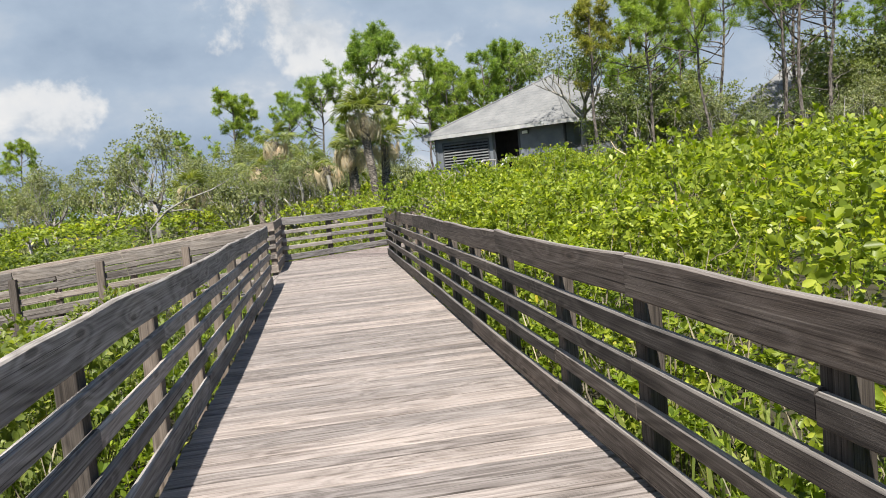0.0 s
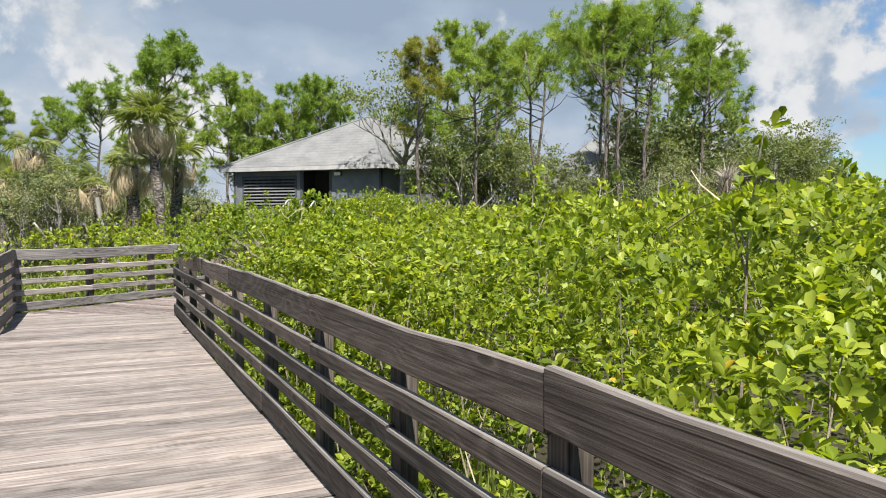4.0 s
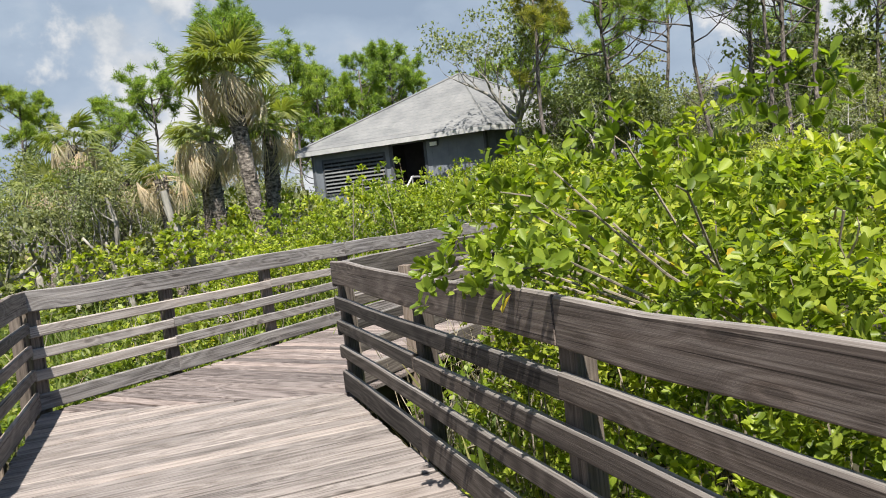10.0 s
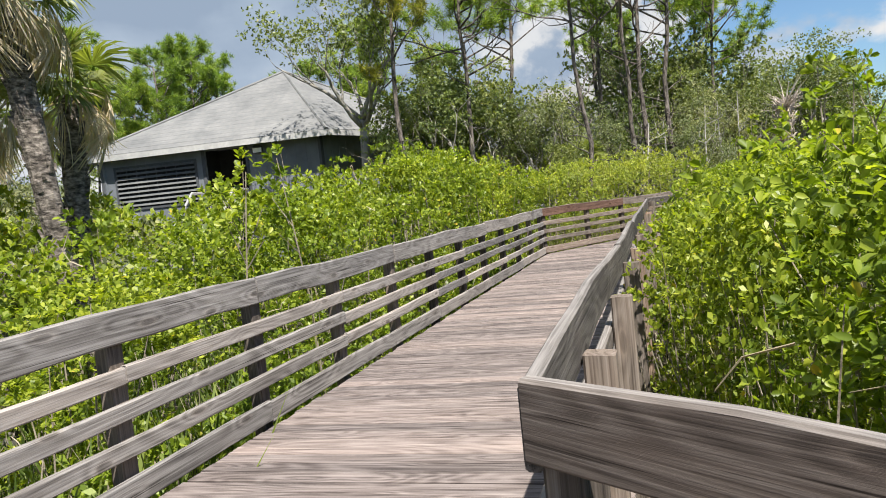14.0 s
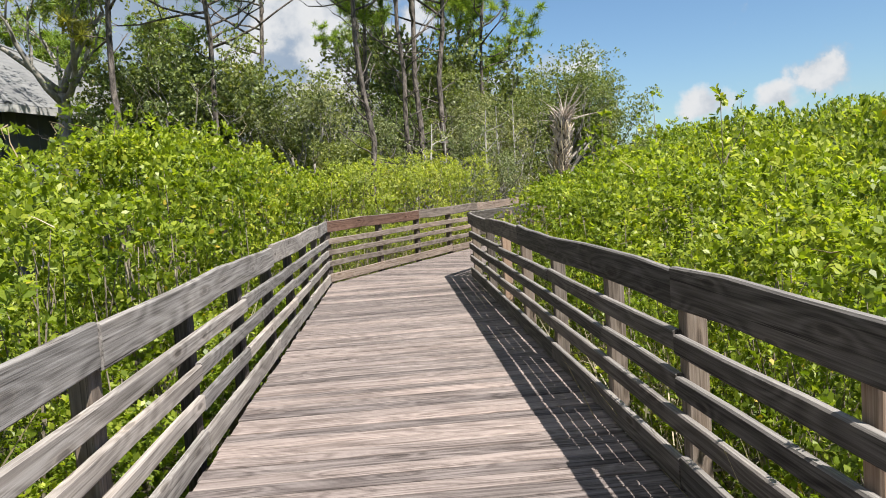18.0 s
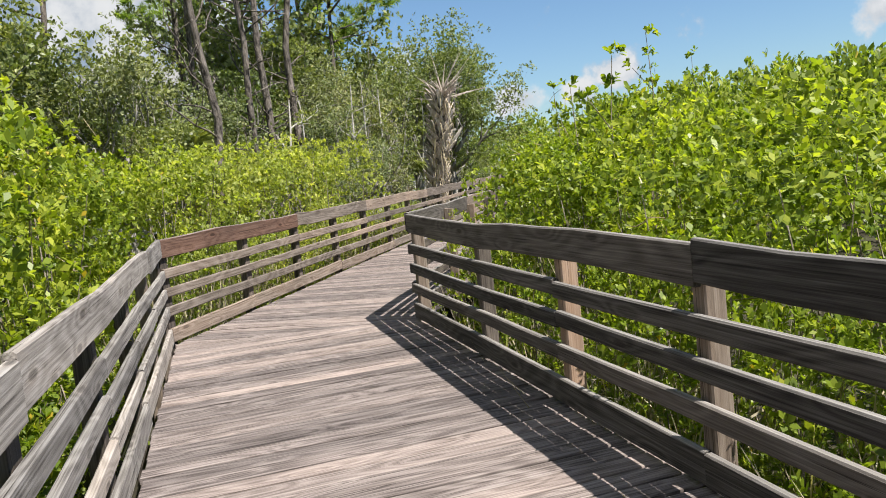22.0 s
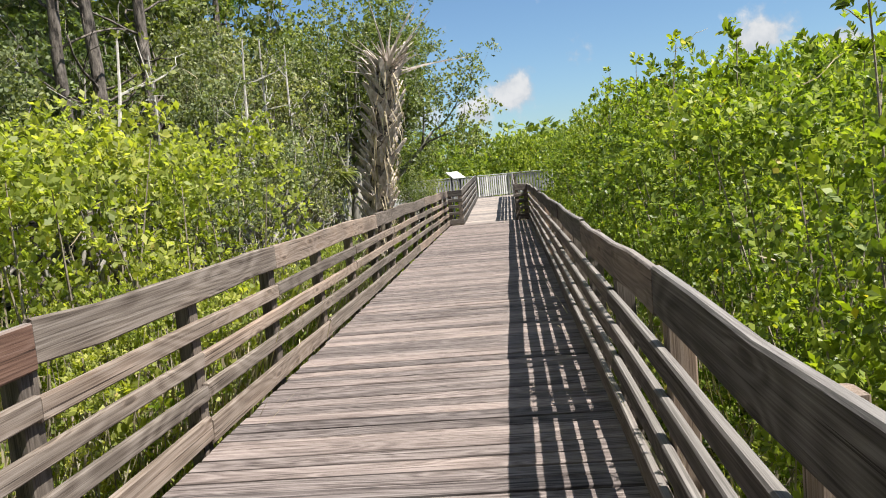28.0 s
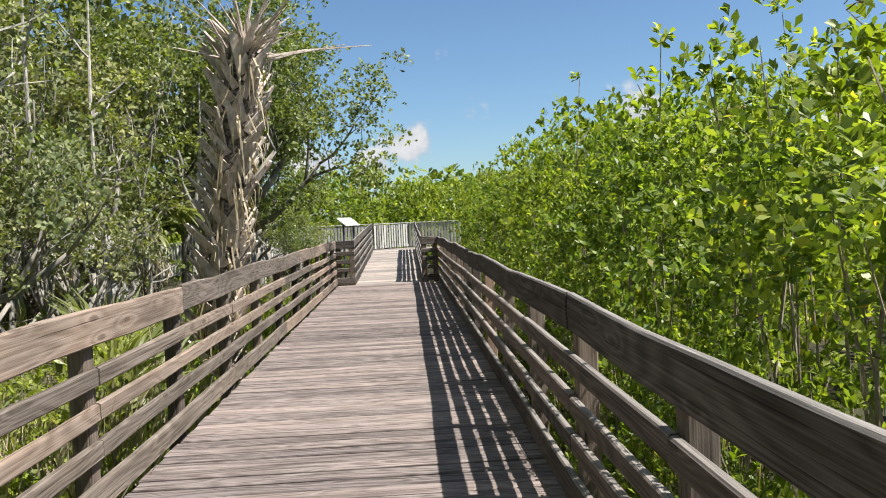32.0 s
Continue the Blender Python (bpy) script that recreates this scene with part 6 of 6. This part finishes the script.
            bm = bmesh.new()
            box(bm, (b + 0.35, -0.16, 4.06), (b + 0.75, -0.002, 4.32), m)
            bmesh.ops.bevel(bm, geom=bm.edges[:], offset=0.02, segments=1, affect="EDGES")
            part("lamp_body", bm, TRIM_GREY, lamp)
            bm = bmesh.new()
            box(bm, (b + 0.38, -0.19, 4.09), (b + 0.72, -0.155, 4.26), m)
            part("lens", bm, SIGN_WHITE, lamp, "white lamp glass")
            # handrails of the entry steps
            for x in (a + 0.02, b - 0.02):
                rail = thing("step_handrail", "pale grey sloping handrail of the entry steps", "handrail", "entry handrails")
                bm = bmesh.new()
                tube(bm, [m @ Vector((x, -0.1, 2.75)), m @ Vector((x, -1.7, 2.75)), m @ Vector((x, -4.4, 1.0))], [0.045, 0.045, 0.045], 6)
                part("rail", bm, METAL_GREY, rail)
                for yy, zz in ((-0.15, 2.75), (-1.7, 2.75), (-4.3, 1.05)):
                    bm = bmesh.new()
                    tube(bm, [m @ Vector((x, yy, zz)), m @ Vector((x, yy, GROUND - 0.1))], [0.035, 0.035], 6)
                    part("baluster", bm, METAL_GREY, rail)
            for k in range(13):
                bm = bmesh.new()
                box(bm, (a - 0.08, -1.7 - k * 0.28 - 0.3, 1.70 - k * 0.178), (b + 0.08, -1.7 - k * 0.28, 1.75 - k * 0.178), m)
                part("step_tread", bm, PALE_WOOD, root)
            bm = bmesh.new()
            box(bm, (a - 0.08, -1.7, 1.70), (b + 0.08, 1.65, 1.76), m)
            part("porch_floor", bm, PALE_WOOD, root)


def corners_flat(corners, inset):
    mid = sum(corners, Vector()) / 4
    return [Vector((p.x, p.y, 0)) + (Vector((mid.x, mid.y, 0)) - Vector((p.x, p.y, 0))).normalized() * inset - Vector((0, 0, 0.30)) for p in corners]


grey_building()


def second_building():
    root = thing("hip_roofed_building", "grey building with pale shingle roof glimpsed through the trees", "building")
    c = [Vector(p) for p in ((18.5, 47.2, 4.0), (34.5, 43.2, 4.0), (37.0, 52.6, 4.0), (21.0, 56.6, 4.0))]
    P1, P2 = Vector((23.8, 50.9, 7.2)), Vector((31.8, 48.9, 7.2))
    for q in ((c[0], c[1], P2, P1), (c[1], c[2], P2), (c[2], c[3], P1, P2), (c[3], c[0], P1)):
        bm = bmesh.new()
        slab(bm, q, 0.14)
        part("roof_slope", bm, SHINGLE, root)
    mid = sum(c, Vector()) / 4
    w = [p + (mid - p).normalized() * 1.1 for p in c]
    for i in range(4):
        p, q = w[i], w[(i + 1) % 4]
        m = wall_frame(Vector((p.x, p.y, 0)), Vector((q.x, q.y, 0)))
        bm = bmesh.new()
        box(bm, (0, 0, GROUND - 0.2), ((q - p).length, 0.15, 4.1), m)
        wall = part("wall", bm, METAL_GREY, root)
        for k in range(3):
            x = (q - p).length * (k + 0.5) / 3
            bm = bmesh.new()
            box(bm, (x - 0.5, -0.03, 1.6), (x + 0.5, -0.002, 2.9), m)
            part("window", bm, DARK, wall)


second_building()


# ---- landing at the end of the ramp ----
LAND = mid2(RL2, RR2)


def landing():
    u, n = U_C, N_C
    o = Vector(LAND)
    pts = [o - n * 2.6, o + n * 1.9, o + n * 1.9 + u * 2.4, o - n * 2.6 + u * 2.4]
    deck("landing_deck", [tuple(p) for p in pts], U_C, "pale planks of the landing at the ramp's top", 31, PALE_WOOD, z0=TOP_Z)


back = []
for k in range(44):
    p_ = Vector(LAND) + U_C * rng.uniform(5.5, 17) + N_C * rng.uniform(-11, 10)
    back.append((p_.x, p_.y, rng.uniform(2.6, 4.4), 1.5))
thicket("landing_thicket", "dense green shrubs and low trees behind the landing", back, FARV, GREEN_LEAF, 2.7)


def picket_fence(a, b, za, label, mat, seed, tall=1.0, step=0.13):
    a, b = Vector(a), Vector(b)
    wide = (b - a).length
    root = thing("picket_fence", label, "fence", "landing fences", at=(a.x, a.y, za))
    root.rotation_euler = (0, 0, math.atan2(b.y - a.y, b.x - a.x))
    for z0, z1 in ((0.06, 0.15), (tall - 0.14, tall - 0.05)):
        ob = part("stringer", beam(wide, 0.04, z1 - z0, seed + int(z0 * 10), 0.001), mat, root)
        ob.location = (0, 0, (z0 + z1) / 2)
    ob = part("cap_board", beam(wide, 0.14, 0.035, seed + 5, 0.001), mat, root)
    ob.location = (0, 0, tall)
    me = beam(tall - 0.1, 0.025, 0.085, seed + 9, 0.0, 1)
    for i in range(int(wide / step)):
        ob = part("picket", me, mat, root)
        ob.matrix_local = Matrix.Translation((0.06 + i * step, -0.04, 0.05)) @ Matrix.Rotation(-math.pi / 2, 4, "Y")
    post = beam(tall - GROUND + 0.2 + za, 0.1, 0.1, seed + 3, 0.0, 2)
    for i in range(max(2, round(wide / 2.0) + 1)):
        ob = part("post", post, mat, root)
        ob.matrix_local = Matrix.Translation((wide * i / max(1, round(wide / 2.0)), 0.09, GROUND - 0.2 - za)) @ Matrix.Rotation(-math.pi / 2, 4, "Y")


landing()
o_ = Vector(LAND)
picket_fence(o_ + U_C * 1.0 - N_C * 0.8, o_ + U_C * 2.3 + N_C * 0.55, TOP_Z, "sunlit silver-grey picket fence on the landing", GREY_FENCE, 300)
picket_fence(o_ + U_C * 2.35 + N_C * 0.6, o_ + U_C * 1.9 + N_C * 2.6, TOP_Z, "silver-grey picket fence on the landing, in shade", GREY_FENCE, 320)
picket_fence(o_ + U_C * 0.9 - N_C * 3.6, o_ + U_C * 1.0 - N_C * 0.9, TOP_Z, "silver-grey picket fence behind dark bushes", GREY_FENCE, 340)
picket_fence(o_ - U_C * 8.5 - N_C * 7.6, o_ + U_C * 0.6 - N_C * 3.8, TOP_Z - 0.3, "silver-grey picket fence seen between the trunks", GREY_FENCE, 360)


def info_sign():
    p = Vector((40.9, 40.2)) - U_C * 1.0 + N_C * 0.3
    root = thing("information_panel", "white tilted information panel on dark posts", "sign", at=(p.x, p.y, TOP_Z))
    root.rotation_euler = (0, 0, math.atan2(U_C.y, U_C.x) - radians(38))
    bm = bmesh.new()
    box(bm, (-0.38, -0.02, -0.27), (0.38, 0.02, 0.27), Matrix.Translation((0, 0, 1.13)) @ Matrix.Rotation(radians(-58), 4, "X"))
    part("panel", bm, SIGN_WHITE, root)
    for x in (-0.27, 0.27):
        bm = bmesh.new()
        tube(bm, [(x, 0, GROUND - TOP_Z), (x, 0, 1.1)], [0.04, 0.04], 8)
        part("post", bm, TRIM_GREY, root)


info_sign()


# ---- deck planks ----
deck("deck", [out(L0, LE, 1, 0.02), out(R0, R1, -1, 0.10), R1, K2, K1, LE], U_A, "weathered pale grey boardwalk planks in the sun", 21, DECK_WOOD, tilt=0.0)
deck("deck", [K2, R1, out(R1, R2, -1, 0.10), out(R2, R1, 1, 0.10), R2, K3, out(K3, K2, -1, -0.012), out(K2, K3, 1, -0.012)], U_B, "weathered boardwalk planks between two bends", 22, DECK_WOOD_B)
deck("deck", [K3, R2, out(R2, E2, -1, 0.10), out(E2, R2, 1, 0.10), out(E1, K3, -1, -0.012), out(K3, E1, 1, -0.012)], U_C, "weathered boardwalk planks, striped by the shadow of the railing", 23, DECK_WOOD_B)
deck("ramp_deck", [tuple(RL), tuple(RR), tuple(RR2), tuple(RL2)], U_C, "pale newer ramp planks rising to the landing", 24, PALE_WOOD, slope=TOP_Z / TOP_LEN, z0=0.004)
deck("ramp_deck", [LE, K1, tuple(FAR_END), tuple(NEAR_END)], BRANCH, "weathered planks of the side ramp", 25, DECK_WOOD, slope=FALL, z0=-0.006)
